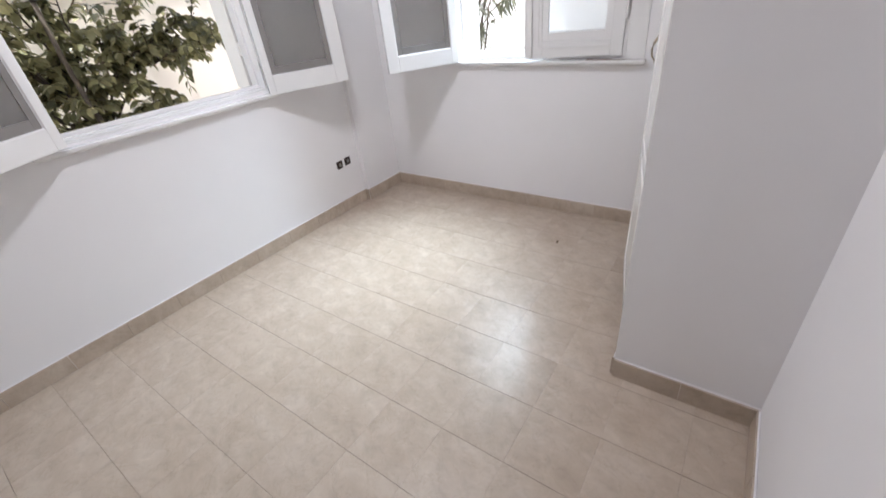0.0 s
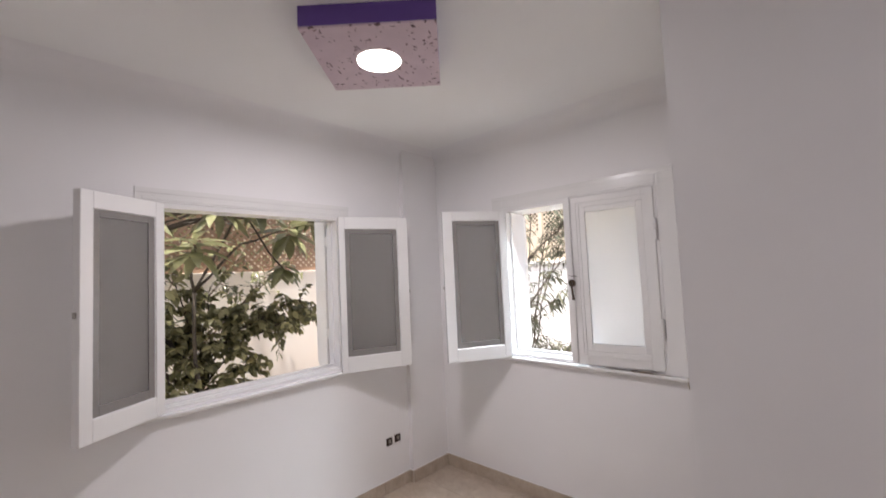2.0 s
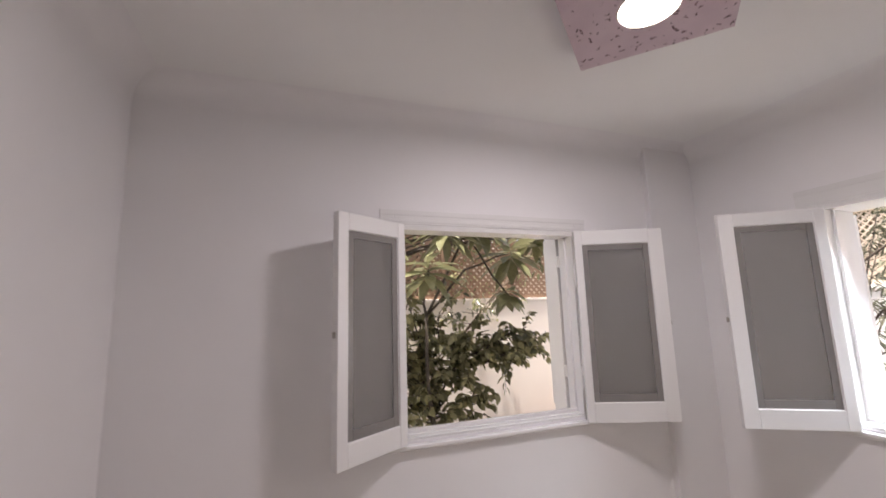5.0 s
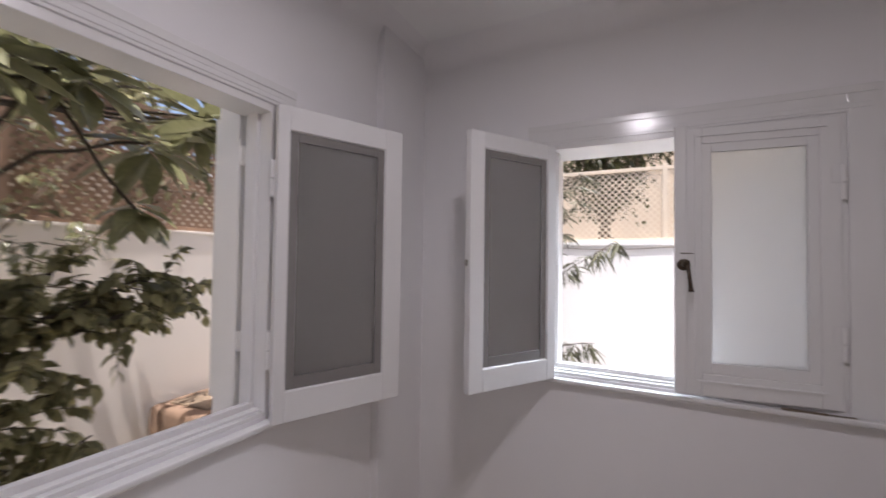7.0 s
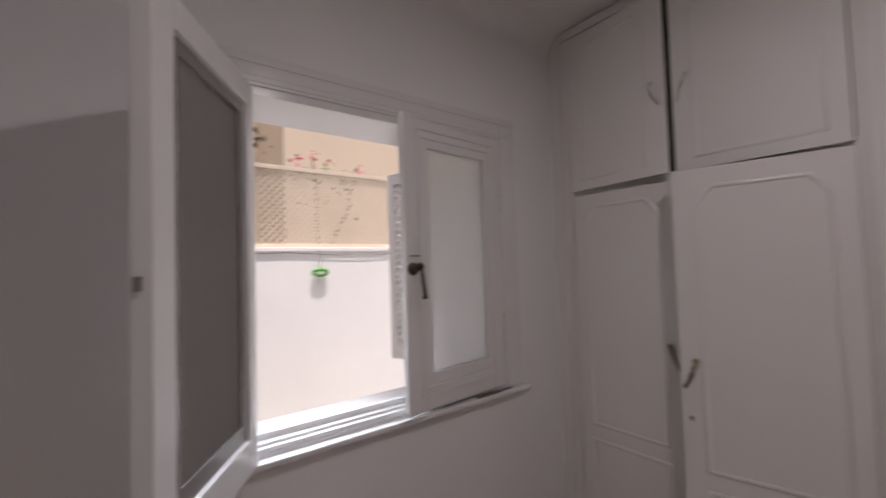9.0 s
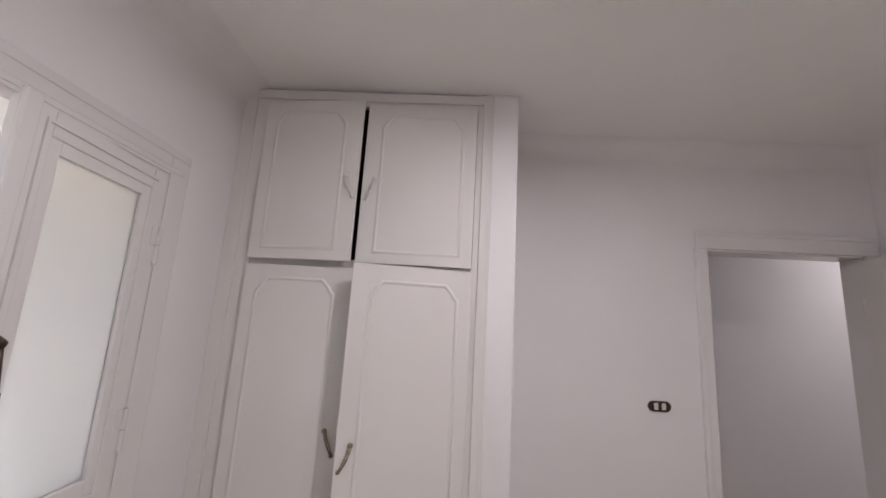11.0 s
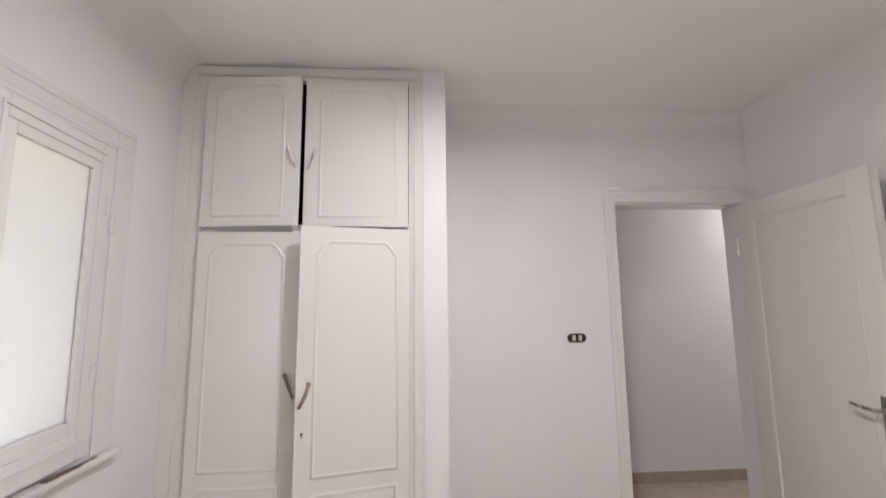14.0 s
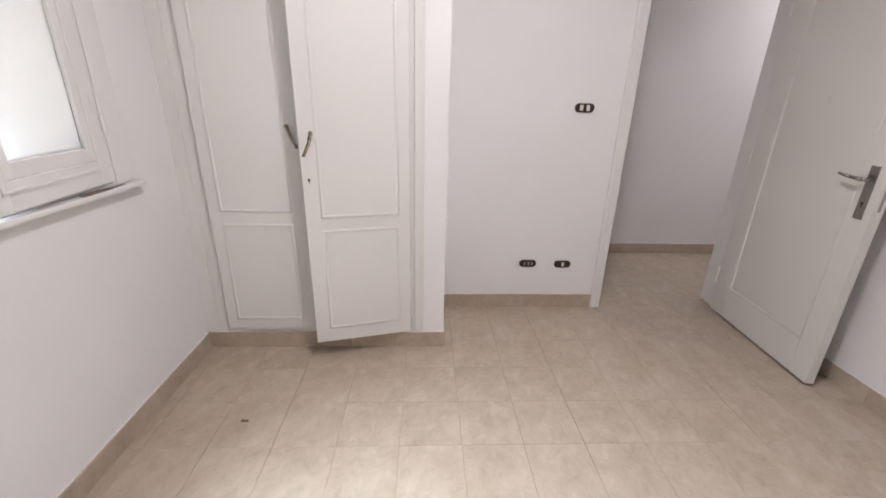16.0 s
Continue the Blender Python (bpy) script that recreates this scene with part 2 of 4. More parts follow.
def make_speckled():
    """Pink polystyrene-like board with scattered dark chips."""
    m, t, b = shader("pink_speckled_board", 0.75)
    v = coords(t)
    warp = t.nodes.new("ShaderNodeTexNoise")
    warp.inputs["Scale"].default_value = 26.0
    t.links.new(v, warp.inputs["Vector"])
    push = t.nodes.new("ShaderNodeVectorMath")
    push.operation = "MULTIPLY_ADD"
    push.inputs[1].default_value = (0.07, 0.07, 0.0)
    t.links.new(warp.outputs["Color"], push.inputs[0])
    t.links.new(v, push.inputs[2])
    cells = t.nodes.new("ShaderNodeTexVoronoi")
    cells.inputs["Scale"].default_value = 40.0
    t.links.new(push.outputs[0], cells.inputs["Vector"])
    thin = t.nodes.new("ShaderNodeTexVoronoi")
    thin.inputs["Scale"].default_value = 40.0
    t.links.new(push.outputs[0], thin.inputs["Vector"])
    chip = ramp(t, cells.outputs["Distance"], [(0.22, (1, 1, 1)), (0.30, (0, 0, 0))])
    some = ramp(t, thin.outputs["Color"], [(0.36, (0, 0, 0)), (0.40, (1, 1, 1))])
    mask = mixed(t, 1.0, chip.outputs[0], some.outputs[0], "MULTIPLY")
    tone = ramp(t, noisy(t, v, 7, 3), [(0.3, (0.62, 0.49, 0.55)), (0.7, (0.70, 0.57, 0.62))])
    dark = ramp(t, noisy(t, v, 55, 2), [(0.35, (0.06, 0.03, 0.04)), (0.7, (0.35, 0.22, 0.25))])
    col = mixed(t, mask, tone.outputs[0], dark.outputs[0])
    t.links.new(col, b.inputs["Base Color"])
    bumped(t, b, noisy(t, v, 140, 3), 0.4, 0.002)
    return m


SPECKLED = make_speckled()


def make_glow():
    m, t, b = shader("led_diffuser", 0.5)
    b.inputs["Base Color"].default_value = (0.9, 0.9, 0.9, 1)
    b.inputs["Emission Color"].default_value = (1.0, 0.97, 0.95, 1)
    b.inputs["Emission Strength"].default_value = 9.0
    return m


GLOW = make_glow()


# ---- mesh helpers ----
def box(bm, x0, x1, y0, y1, z0, z1, bevel=0.0, segments=2):
    r = bmesh.ops.create_cube(bm, size=1.0, matrix=Matrix.LocRotScale(((x0 + x1) / 2, (y0 + y1) / 2, (z0 + z1) / 2), None, (x1 - x0, y1 - y0, z1 - z0)))
    if bevel:
        edges = list({e for v in r["verts"] for e in v.link_edges})
        bmesh.ops.bevel(bm, geom=edges, offset=bevel, segments=segments, affect="EDGES", profile=0.5)


def rod(bm, a, b, r0, r1=None, seg=10):
    """A closed tapered rod from a to b."""
    a, b = Vector(a), Vector(b)
    d = b - a
    q = d.to_track_quat("Z", "Y").to_matrix().to_4x4()
    bmesh.ops.create_cone(bm, cap_ends=True, segments=seg, radius1=r0, radius2=r0 if r1 is None else r1, depth=d.length,
                          matrix=Matrix.Translation((a + b) / 2) @ q)


def tube(bm, pts, r0, r1, seg=6):
    """A tapered tube along a line of points."""
    rings = []
    n = len(pts)
    for i, p in enumerate(pts):
        p = Vector(p)
        d = (Vector(pts[min(i + 1, n - 1)]) - Vector(pts[max(i - 1, 0)])).normalized()
        side = d.cross(Vector((0.31, 0.22, 0.92))).normalized()
        up = side.cross(d)
        r = r0 + (r1 - r0) * i / (n - 1)
        rings.append([bm.verts.new(p + r * (math.cos(k * math.tau / seg) * side + math.sin(k * math.tau / seg) * up)) for k in range(seg)])
    for a, b in zip(rings, rings[1:]):
        for k in range(seg):
            bm.faces.new((a[k], a[(k + 1) % seg], b[(k + 1) % seg], b[k]))
    bm.faces.new(rings[0][::-1])
    bm.faces.new(rings[-1])


def moulding(bm, loop, y, width, height, plane="XZ"):
    """A half-round bead along a closed flat loop of (a, z), standing proud of the plane at y towards -y."""
    n = len(loop)
    rings = []
    for i, (a, z) in enumerate(loop):
        pa, pz = loop[i - 1]
        na, nz = loop[(i + 1) % n]
        d1 = Vector((a - pa, z - pz)).normalized()
        d2 = Vector((na - a, nz - z)).normalized()
        n1, n2 = Vector((-d1.y, d1.x)), Vector((-d2.y, d2.x))
        m = (n1 + n2)
        m = m / max(0.3, m.dot(n1))
        ring = []
        for off, h in ((-0.5, -0.002), (-0.42, 0.55), (-0.1, 1.0), (0.2, 0.85), (0.5, -0.002)):
            q = Vector((a, z)) + m * off * width
            ring.append(bm.verts.new((q.x, y - (h * height if h > 0 else -0.002), q.y)))
        rings.append(ring)
    for i in range(n):
        a, b = rings[i], rings[(i + 1) % n]
        for k in range(4):
            bm.faces.new((a[k], a[k + 1], b[k + 1], b[k]))


def part(name, bm, material, parent=None, label="", m=None, smooth=False):
    me = bpy.data.meshes.new(name)
    bmesh.ops.recalc_face_normals(bm, faces=bm.faces)
    bm.to_mesh(me)
    bm.free()
    me.materials.append(material)
    if smooth:
        for p in me.polygons:
            p.use_smooth = True
    ob = new(name, me)
    if parent:
        ob.parent = parent
    if m is not None:
        ob.matrix_basis = m
    return tagged(ob, label)


def boxes(name, list_of_boxes, material, parent=None, label="", bevel=0.0, m=None):
    bm = bmesh.new()
    for b in list_of_boxes:
        box(bm, *b, bevel=bevel)
    return part(name, bm, material, parent, label, m)


def shared(name, me, parent, m):
    ob = new(name, me)
    ob.parent = parent
    ob.matrix_basis = m
    return ob


def thing(name, m, label, category="", group="", kind=""):
    ob = new(name)
    ob.matrix_basis = m
    return tagged(ob, label, category, group, kind)


# ---- structure ----
WA = (1.90, 3.00)      # opening of the west window along y
WBX = (0.235, 1.31)    # opening of the north window along x
WZA = (0.972, 2.030)   # sill and head of the west window
WZB = (0.978, 2.062)   # sill and head of the north window
DOOR = (0.81, 1.665, 2.10)  # doorway: y from, y to, height (frame outside)
top = ZC + 0.2
x0o, y1o = XW - OUT, YN + OUT
HX = 3.20              # far wall of the hall
HY0, HY1 = -1.2, 2.9

def wall(name, list_of_boxes, label, material=WALL):
    return tagged(boxes(name, list_of_boxes, material), label, "wall", kind="structure")


XI = XW - 0.135         # the outer half of the west opening is taller than its wooden frame
wall("wall_west", [(x0o, XW, YS - 0.12, WA[0], 0, ZC), (x0o, XW, WA[1], y1o, 0, ZC), (XI, XW, WA[0], WA[1], 0, WZA[0]), (XI, XW, WA[0], WA[1], WZA[1], ZC),
                   (x0o, XI, WA[0], WA[1], 0, WZA[0] - 0.10), (x0o, XI, WA[0], WA[1], WZA[1] + 0.16, ZC)],
     "white painted plaster wall with a window opening")
wall("wall_north", [(XW, WBX[0], YN, y1o, 0, ZC), (WBX[1], HX + 0.12, YN, y1o, 0, ZC), (WBX[0], WBX[1], YN, y1o, 0, WZB[0]), (WBX[0], WBX[1], YN, y1o, WZB[1], ZC)],
     "white painted plaster wall with a casement window opening")
wall("wall_east", [(XE, XE + 0.12, DOOR[1], YN, 0, ZC), (XE, XE + 0.12, YS, DOOR[0], 0, ZC), (XE, XE + 0.12, DOOR[0], DOOR[1], DOOR[2], ZC)],
     "white painted wall with a doorway to the hall")
wall("wall_south", [(XW, XE + 0.12, YS - 0.12, YS, 0, ZC)], "plain white painted plaster wall")
wall("wall_wardrobe", [(1.70, XE, 2.705, 2.815, 0, ZC)], "white plastered pier beside the built-in wardrobe")
wall("pilaster", [(XW, XW + 0.038, 3.575, YN, 0, ZC)], "shallow white plastered pilaster in the room corner")
for side, piece in (("east", (HX, HX + 0.12, HY0, HY1, 0, ZC)), ("north", (XE + 0.12, HX, HY1, HY1 + 0.12, 0, ZC)), ("south", (XE, HX + 0.12, HY0 - 0.12, HY0, 0, ZC)), ("west", (XE, XE + 0.12, HY0, YS - 0.12, 0, ZC))):
    wall("wall_hall_" + side, [piece], "white painted hall wall beyond the doorway")
tagged(boxes("ceiling", [(x0o, HX + 0.12, HY0 - 0.12, y1o, ZC, ZC + 0.16)], CEILING), "flat white painted plaster ceiling", "ceiling", kind="structure")


def cove(name, x0, y0, x1, y1, nx, ny, radius=0.12, n=24):
    """A hollow quarter-round of plaster where a wall meets the ceiling; (nx, ny) points into the room."""
    bm = bmesh.new()
    ends = []
    for x, y in ((x0, y0), (x1, y1)):
        row = []
        for k in range(n + 1):
            a = k * math.pi / 2 / n
            off, drop = radius * (1 - math.cos(a)), radius * (1 - math.sin(a))
            row.append(bm.verts.new((x + nx * off, y + ny * off, ZC - drop)))
        ends.append((row, bm.verts.new((x - nx * 0.004, y - ny * 0.004, ZC + 0.004))))
    (r0, c0), (r1, c1) = ends
    for k in range(n):
        bm.faces.new((r0[k], r0[k + 1], r1[k + 1], r1[k]))
        bm.faces.new((c0, r0[k], r0[k + 1]))
        bm.faces.new((c1, r1[k + 1], r1[k]))
    bm.faces.new((c0, r0[0], r1[0], c1))
    bm.faces.new((c0, c1, r1[n], r0[n]))
    return tagged(part(name, bm, WALL), "rounded white plaster cove under the ceiling", "ceiling", kind="structure")


cove("cove_west", XW, YS, XW, YN, 1, 0)
cove("cove_north", XW, YN, 1.70, YN, 0, -1)
cove("cove_south", XW, YS, XE, YS, 0, 1)
cove("cove_east", XE, YS, XE, 2.705, -1, 0)
tagged(boxes("roof", [(x0o - 0.1, HX + 0.3, HY0 - 0.3, y1o + 0.1, ZC + 0.16, ZC + 0.3)], ROOF), "flat grey roof slab over the rooms", "roof", kind="structure")
floor = tagged(boxes("floor", [(XW, HX, HY0, YN, -0.12, -0.003)], GROUT), "beige marbled ceramic tile floor with dark thin joints", "floor", kind="structure")

# ---- door to the hall ----
door = thing("door_1", pose(XE, DOOR[0], 0), "cream painted panel door standing open against the wall", "door", kind="structure")
DW = DOOR[1] - DOOR[0]
boxes("door_jamb", [(-0.006, 0.126, 0, 0.030, 0, 2.066)], GLOSS, door, bevel=0.002)
boxes("door_jamb", [(-0.006, 0.126, DW - 0.034, DW, 0, 2.066)], GLOSS, door, bevel=0.002)
boxes("door_head", [(-0.006, 0.126, 0, DW, 2.066, 2.10)], GLOSS, door, bevel=0.002)
boxes("architrave", [(-0.022, -0.001, DW - 0.026, DW + 0.036, 0, 2.075), (-0.028, -0.022, DW + 0.012, DW + 0.036, 0, 2.17)], GLOSS, door, bevel=0.003)
boxes("architrave", [(-0.022, -0.001, -0.04, 0.022, 0, 2.075)], GLOSS, door, bevel=0.003)
boxes("architrave", [(-0.022, -0.001, -0.04, DW + 0.011, 2.0755, 2.17), (-0.028, -0.022, -0.04, DW + 0.011, 2.147, 2.17)], GLOSS, door, bevel=0.003)
boxes("hall_architrave", [(0.121, 0.14, DW - 0.02, DW + 0.05, 0, 2.08), (0.121, 0.14, -0.045, 0.02, 0, 2.08), (0.121, 0.14, -0.045, DW + 0.05, 2.0805, 2.15)], GLOSS, door, bevel=0.003)

LEAF_W = 0.80
bm = bmesh.new()
box(bm, 0, LEAF_W, -0.018, 0.010, 0.012, 2.05, 0.002)
for a, b, c, d in ((0, 0.125, 0.012, 2.05), (LEAF_W - 0.105, LEAF_W, 0.012, 2.05), (0.125, LEAF_W - 0.105, 0.012, 0.2), (0.125, LEAF_W - 0.105, 1.955, 2.05)):
    box(bm, a, b, -0.0265, -0.018, c, d, 0.0025)
    box(bm, a, b, 0.010, 0.0185, c, d, 0.0025)
leaf = part("door_leaf", bm, DOORPAINT, door, "cream painted door leaf with one long recessed panel", pose(-0.030, 0.040, 0, 0, 0, 176.8))
bm = bmesh.new()
moulding(bm, [(0.13, 0.205), (0.13, 1.95), (LEAF_W - 0.11, 1.95), (LEAF_W - 0.11, 0.205)], -0.0185, 0.016, 0.009)
part("panel_bead", bm, DOORPAINT, leaf, smooth=True)
hx = LEAF_W - 0.055
boxes("handle_plate", [(hx - 0.021, hx + 0.021, -0.0305, -0.0265, 0.845, 1.075)], METAL, leaf, "brushed steel lock plate", bevel=0.0015)
bm = bmesh.new()
rod(bm, (hx, -0.030, 1.018), (hx, -0.07, 1.018), 0.0085, seg=14)
rod(bm, (hx, -0.07, 1.018), (hx - 0.055, -0.072, 1.02), 0.0085, 0.0075, 14)
rod(bm, (hx - 0.055, -0.072, 1.02), (hx - 0.116, -0.067, 1.026), 0.0075, 0.0065, 14)
part("handle_lever", bm, METAL, leaf, "brushed steel lever handle", smooth=True)
bm = bmesh.new()
rod(bm, (hx, -0.0295, 0.915), (hx, -0.0315, 0.915), 0.006, seg=12)
box(bm, hx - 0.0022, hx + 0.0022, -0.0315, -0.0300, 0.897, 0.913)
part("keyhole", bm, BLACK, leaf)
boxes("lock_faceplate", [(LEAF_W, LEAF_W + 0.001, -0.010, 0.002, 0.89, 1.03)], METAL, leaf)
for z in (0.25, 1.02, 1.80):
    bm = bmesh.new()
    rod(bm, (-0.004, -0.03, z - 0.05), (-0.004, -0.03, z + 0.05), 0.007, seg=10)
    part("hinge", bm, DOORPAINT, leaf)

# ---- windows ----
# Local frame of a window: x along the wall, +y to the outside, origin at the opening's low inner corner.
def sash(parent, width, h, side, angle, at, latch=False, rims=(0.062, 0.062, 0.084, 0.062)):
    """An inward-opening glazed sash hinged at the given place; side 1 reaches to +x when shut, -1 to -x.
    rims: widths of the hinge stile, the free stile, the bottom and the top rail."""
    th = 0.040
    s = side
    s1, s2, rb, rt = rims
    bm = bmesh.new()

    def b(x0, x1, y0, y1, z0, z1, bev=0.003):
        a, c = sorted((s * x0, s * x1))
        box(bm, a, c, y0, y1, z0, z1, bev)
    for x0, x1, z0, z1 in ((0, s1, 0, h), (width - s2, width, 0, h), (s1, width - s2, 0, rb), (s1, width - s2, h - rt, h)):
        b(x0, x1, 0.002, th, z0, z1)
    lip, low = 0.034, 0.045
    i0, i1, j0, j1 = s1, width - s2, rb, h - rt
    for x0, x1, z0, z1 in ((i0, i0 + lip, j0, j1), (i1 - lip, i1, j0, j1), (i0 + lip, i1 - lip, j0, j0 + low), (i0 + lip, i1 - lip, j1 - lip, j1)):
        b(x0, x1, 0.006, 0.019, z0, z1, 0.002)
    ob = part("sash", bm, GLOSS, parent, m=pose(*at, 0, 0, angle))
    bm = bmesh.new()
    g0, g1, h0, h1 = i0 + lip - 0.005, i1 - lip + 0.005, j0 + low - 0.005, j1 - lip + 0.005
    a, c = sorted((s * g0, s * g1))
    box(bm, a, c, 0.0195, 0.0235, h0, h1)
    part("glass_pane", bm, FROSTED, ob, "frosted glass pane with puttied edge")
    bm = bmesh.new()
    for x0, x1, z0, z1 in ((i0, i0 + lip, j0, j1), (i1 - lip, i1, j0, j1), (i0 + lip, i1 - lip, j0, j0 + low), (i0 + lip, i1 - lip, j1 - lip, j1)):
        b(x0, x1, 0.0240, 0.0300, z0, z1, 0.0015)
    part("glazing_rebate", bm, GREYPAINT, ob, "grey painted rebate round the glass")
    bm = bmesh.new()
    for k in range(4):
        e0, e1 = ((i0, j0), (i1, j0), (i1, j1), (i0, j1))[k], ((i1, j0), (i1, j1), (i0, j1), (i0, j0))[k]
        tube(bm, [(s * e0[0], 0.031, e0[1]), (s * e1[0], 0.031, e1[1])], 0.003, 0.003, 5)
    part("putty", bm, GLOSS, ob)
    for z in (0.24, 0.82):
        bm = bmesh.new()
        rod(bm, (s * -0.004, -0.002, z - 0.062), (s * -0.004, -0.002, z - 0.002), 0.0085, seg=10)
        rod(bm, (s * -0.004, -0.002, z + 0.002), (s * -0.004, -0.002, z + 0.062), 0.0085, seg=10)
        a, c = sorted((0, s * 0.03))
        box(bm, a, c, -0.001, 0.003, z, z + 0.06)
        part("hinge", bm, GLOSS, ob)
    if not latch:
        boxes("latch_tongue", [(*sorted((s * width, s * (width + 0.009))), 0.014, 0.024, 0.515, 0.54)], METAL, ob)
    return ob


def casement(name, label, length, h, rz, origin, c, depth=OUT - 0.004, proud=1.0):
    w = thing(name, pose(*origin, 0, 0, rz), label, "window", kind="structure")
    f = 0.026
    # frame lining the opening
    boxes("window_frame", [(0, f, 0.0, depth, 0, h)], GLOSS, w, bevel=0.002)
    boxes("window_frame", [(length - f, length, 0.0, depth, 0, h)], GLOSS, w, bevel=0.002)
    boxes("window_frame", [(f, length - f, 0.0, depth, h - f, h)], GLOSS, w, bevel=0.002)
    boxes("window_frame", [(f, length - f, 0.002, 0.022, 0, 0.014), (f, length - f, 0.024, 0.05, 0, 0.022), (f, length - f, 0.052, 0.075, 0, 0.040), (f, length - f, 0.077, 0.11, 0, 0.026)], GLOSS, w, bevel=0.002)
    boxes("outer_stop", [(f, f + 0.014, 0.055, 0.108, 0.034, h - f)], GLOSS, w)
    boxes("outer_stop", [(length - f - 0.014, length - f, 0.055, 0.108, 0.034, h - f)], GLOSS, w)
    # stepped casing on the wall face
    g, k = -0.0135 * proud, -0.022 * proud
    for x0, x1, z0, z1 in ((-c, -0.001, -0.01, h + c), (length + 0.001, length + c, -0.01, h + c), (-0.001, length + 0.001, h + 0.001, h + c)):
        boxes("casing", [(x0, x1, g + 0.0005, -0.001, z0, z1)], GLOSS, w, bevel=0.002)
    boxes("casing_bead", [(-c, length + c, k, g, h + c - 0.028, h + c), (-c + 0.03, length + c - 0.03, k * 0.8, g, h + 0.012, h + 0.03)], GLOSS, w, bevel=0.001 + 0.002 * proud)
    boxes("window_sill", [(-c - 0.012, length + c + 0.012, -0.040, -0.001, -0.030, -0.011), (-c, length + c, -0.016, -0.001, -0.040, -0.030)], GLOSS, w, bevel=0.005)
    if depth > 0.2:
        boxes("outer_sill", [(-0.02, length + 0.02, OUT - 0.005, OUT + 0.05, -0.05, -0.004), (0.0, length, 0.111, OUT - 0.005, -0.03, 0.002)], GLOSS, w, bevel=0.003)
    else:
        # shutter boards folded back beside the frame, a shadow gap between
        for x0, x1 in ((0.0, f + 0.004), (length - f - 0.004, length)):
            boxes("shutter_edge", [(x0, x1, depth + 0.024, OUT + 0.02, -0.09, h + 0.15)], SHUTTER, w, bevel=0.003)
            for z in (0.20, 0.86):
                boxes("shutter_hinge", [(x0 + 0.004, x1 - 0.004, depth + 0.001, depth + 0.023, z, z + 0.07)], SHUTTER, w)
    return w


def shutter(parent, width, side, angle, at):
    """A louvred outer shutter, hinged at the given place."""
    h = 1.03
    s = side
    bm = bmesh.new()

    def b(x0, x1, z0, z1):
        a, c = sorted((s * x0, s * x1))
        box(bm, a, c, 0, 0.034, z0, z1, 0.002)
    b(0, 0.05, 0, h), b(width - 0.05, width, 0, h), b(0.05, width - 0.05, 0, 0.075), b(0.05, width - 0.05, h - 0.06, h)
    ob = part("shutter", bm, SHUTTER, parent, "white louvred wooden shutter folded outwards", pose(*at, 0, 0, angle))
    bm = bmesh.new()
    box(bm, -(width - 0.1) / 2, (width - 0.1) / 2, -0.021, 0.021, -0.0035, 0.0035, 0.001, 1)
    me = bpy.data.meshes.new("slat")
    bm.to_mesh(me), bm.free()
    me.materials.append(SHUTTER)
    n = 25
    for i in range(n):
        shared("slat", me, ob, pose(s * width / 2, 0.017, 0.09 + i * (h - 0.165) / (n - 1), 38, 0, 0))
    return ob


LB = WBX[1] - WBX[0]
win_b = casement("window_2", "white painted wooden casement window, one sash swung open", LB, WZB[1] - WZB[0], 0, (WBX[0], YN, WZB[0]), 0.095, proud=0.3)
sash(win_b, 0.485, 1.073, 1, -121.5, (0.011, -0.016, -0.011), rims=(0.050, 0.071, 0.093, 0.067))
shut_b = sash(win_b, 0.515, 1.067, -1, 5.0, (LB - 0.018, -0.012, 0.006), latch=True, rims=(0.062, 0.078, 0.086, 0.066))
shutter(win_b, 0.5, 1, 177, (0.012, OUT + 0.05, 0.02))
shutter(win_b, 0.5, -1, -74, (LB - 0.01, OUT + 0.01, 0.02))
LA = WA[1] - WA[0]
win_a = casement("window_1", "white painted wooden casement window with both sashes open", LA, WZA[1] - WZA[0], 90, (XW, WA[0], WZA[0]), 0.075, 0.13, 0.45)
sash(win_a, 0.408, 1.05, 1, -147.5, (0.021, -0.016, -0.002), rims=(0.048, 0.055, 0.094, 0.076))
sash(win_a, 0.497, 1.068, -1, 156.5, (LA - 0.025, -0.016, -0.019), rims=(0.040, 0.078, 0.104, 0.082))
shutter(win_a, 0.5, -1, -177, (LA - 0.022, OUT + 0.05, 0.02))

# meeting stile and latch of the shut sash
boxes("meeting_strip", [(-0.535, -0.492, -0.014, 0.001, 0.004, 1.076)], GLOSS, shut_b, bevel=0.004)
boxes("sash_bead", [(-0.462, -0.455, -0.004, 0.004, 0.06, 1.03), (-0.462, -0.045, -0.004, 0.004, 0.052, 0.06), (-0.462, -0.045, -0.004, 0.004, 1.03, 1.038)], GLOSS, shut_b)
bm = bmesh.new()
rod(bm, (-0.503, -0.014, 0.515), (-0.503, -0.022, 0.515), 0.024, 0.020, 18)
rod(bm, (-0.503, -0.022, 0.515), (-0.503, -0.052, 0.518), 0.009, seg=12)
rod(bm, (-0.507, -0.052, 0.530), (-0.492, -0.052, 0.52), 0.011, seg=10)
rod(bm, (-0.495, -0.052, 0.52), (-0.484, -0.054, 0.418), 0.006, 0.0075, 10)
rod(bm, (-0.484, -0.054, 0.424), (-0.484, -0.054, 0.410), 0.0095, seg=10)
part("latch_handle", bm, BRONZE, shut_b, "dark bronze turning latch with hanging lever", smooth=True)
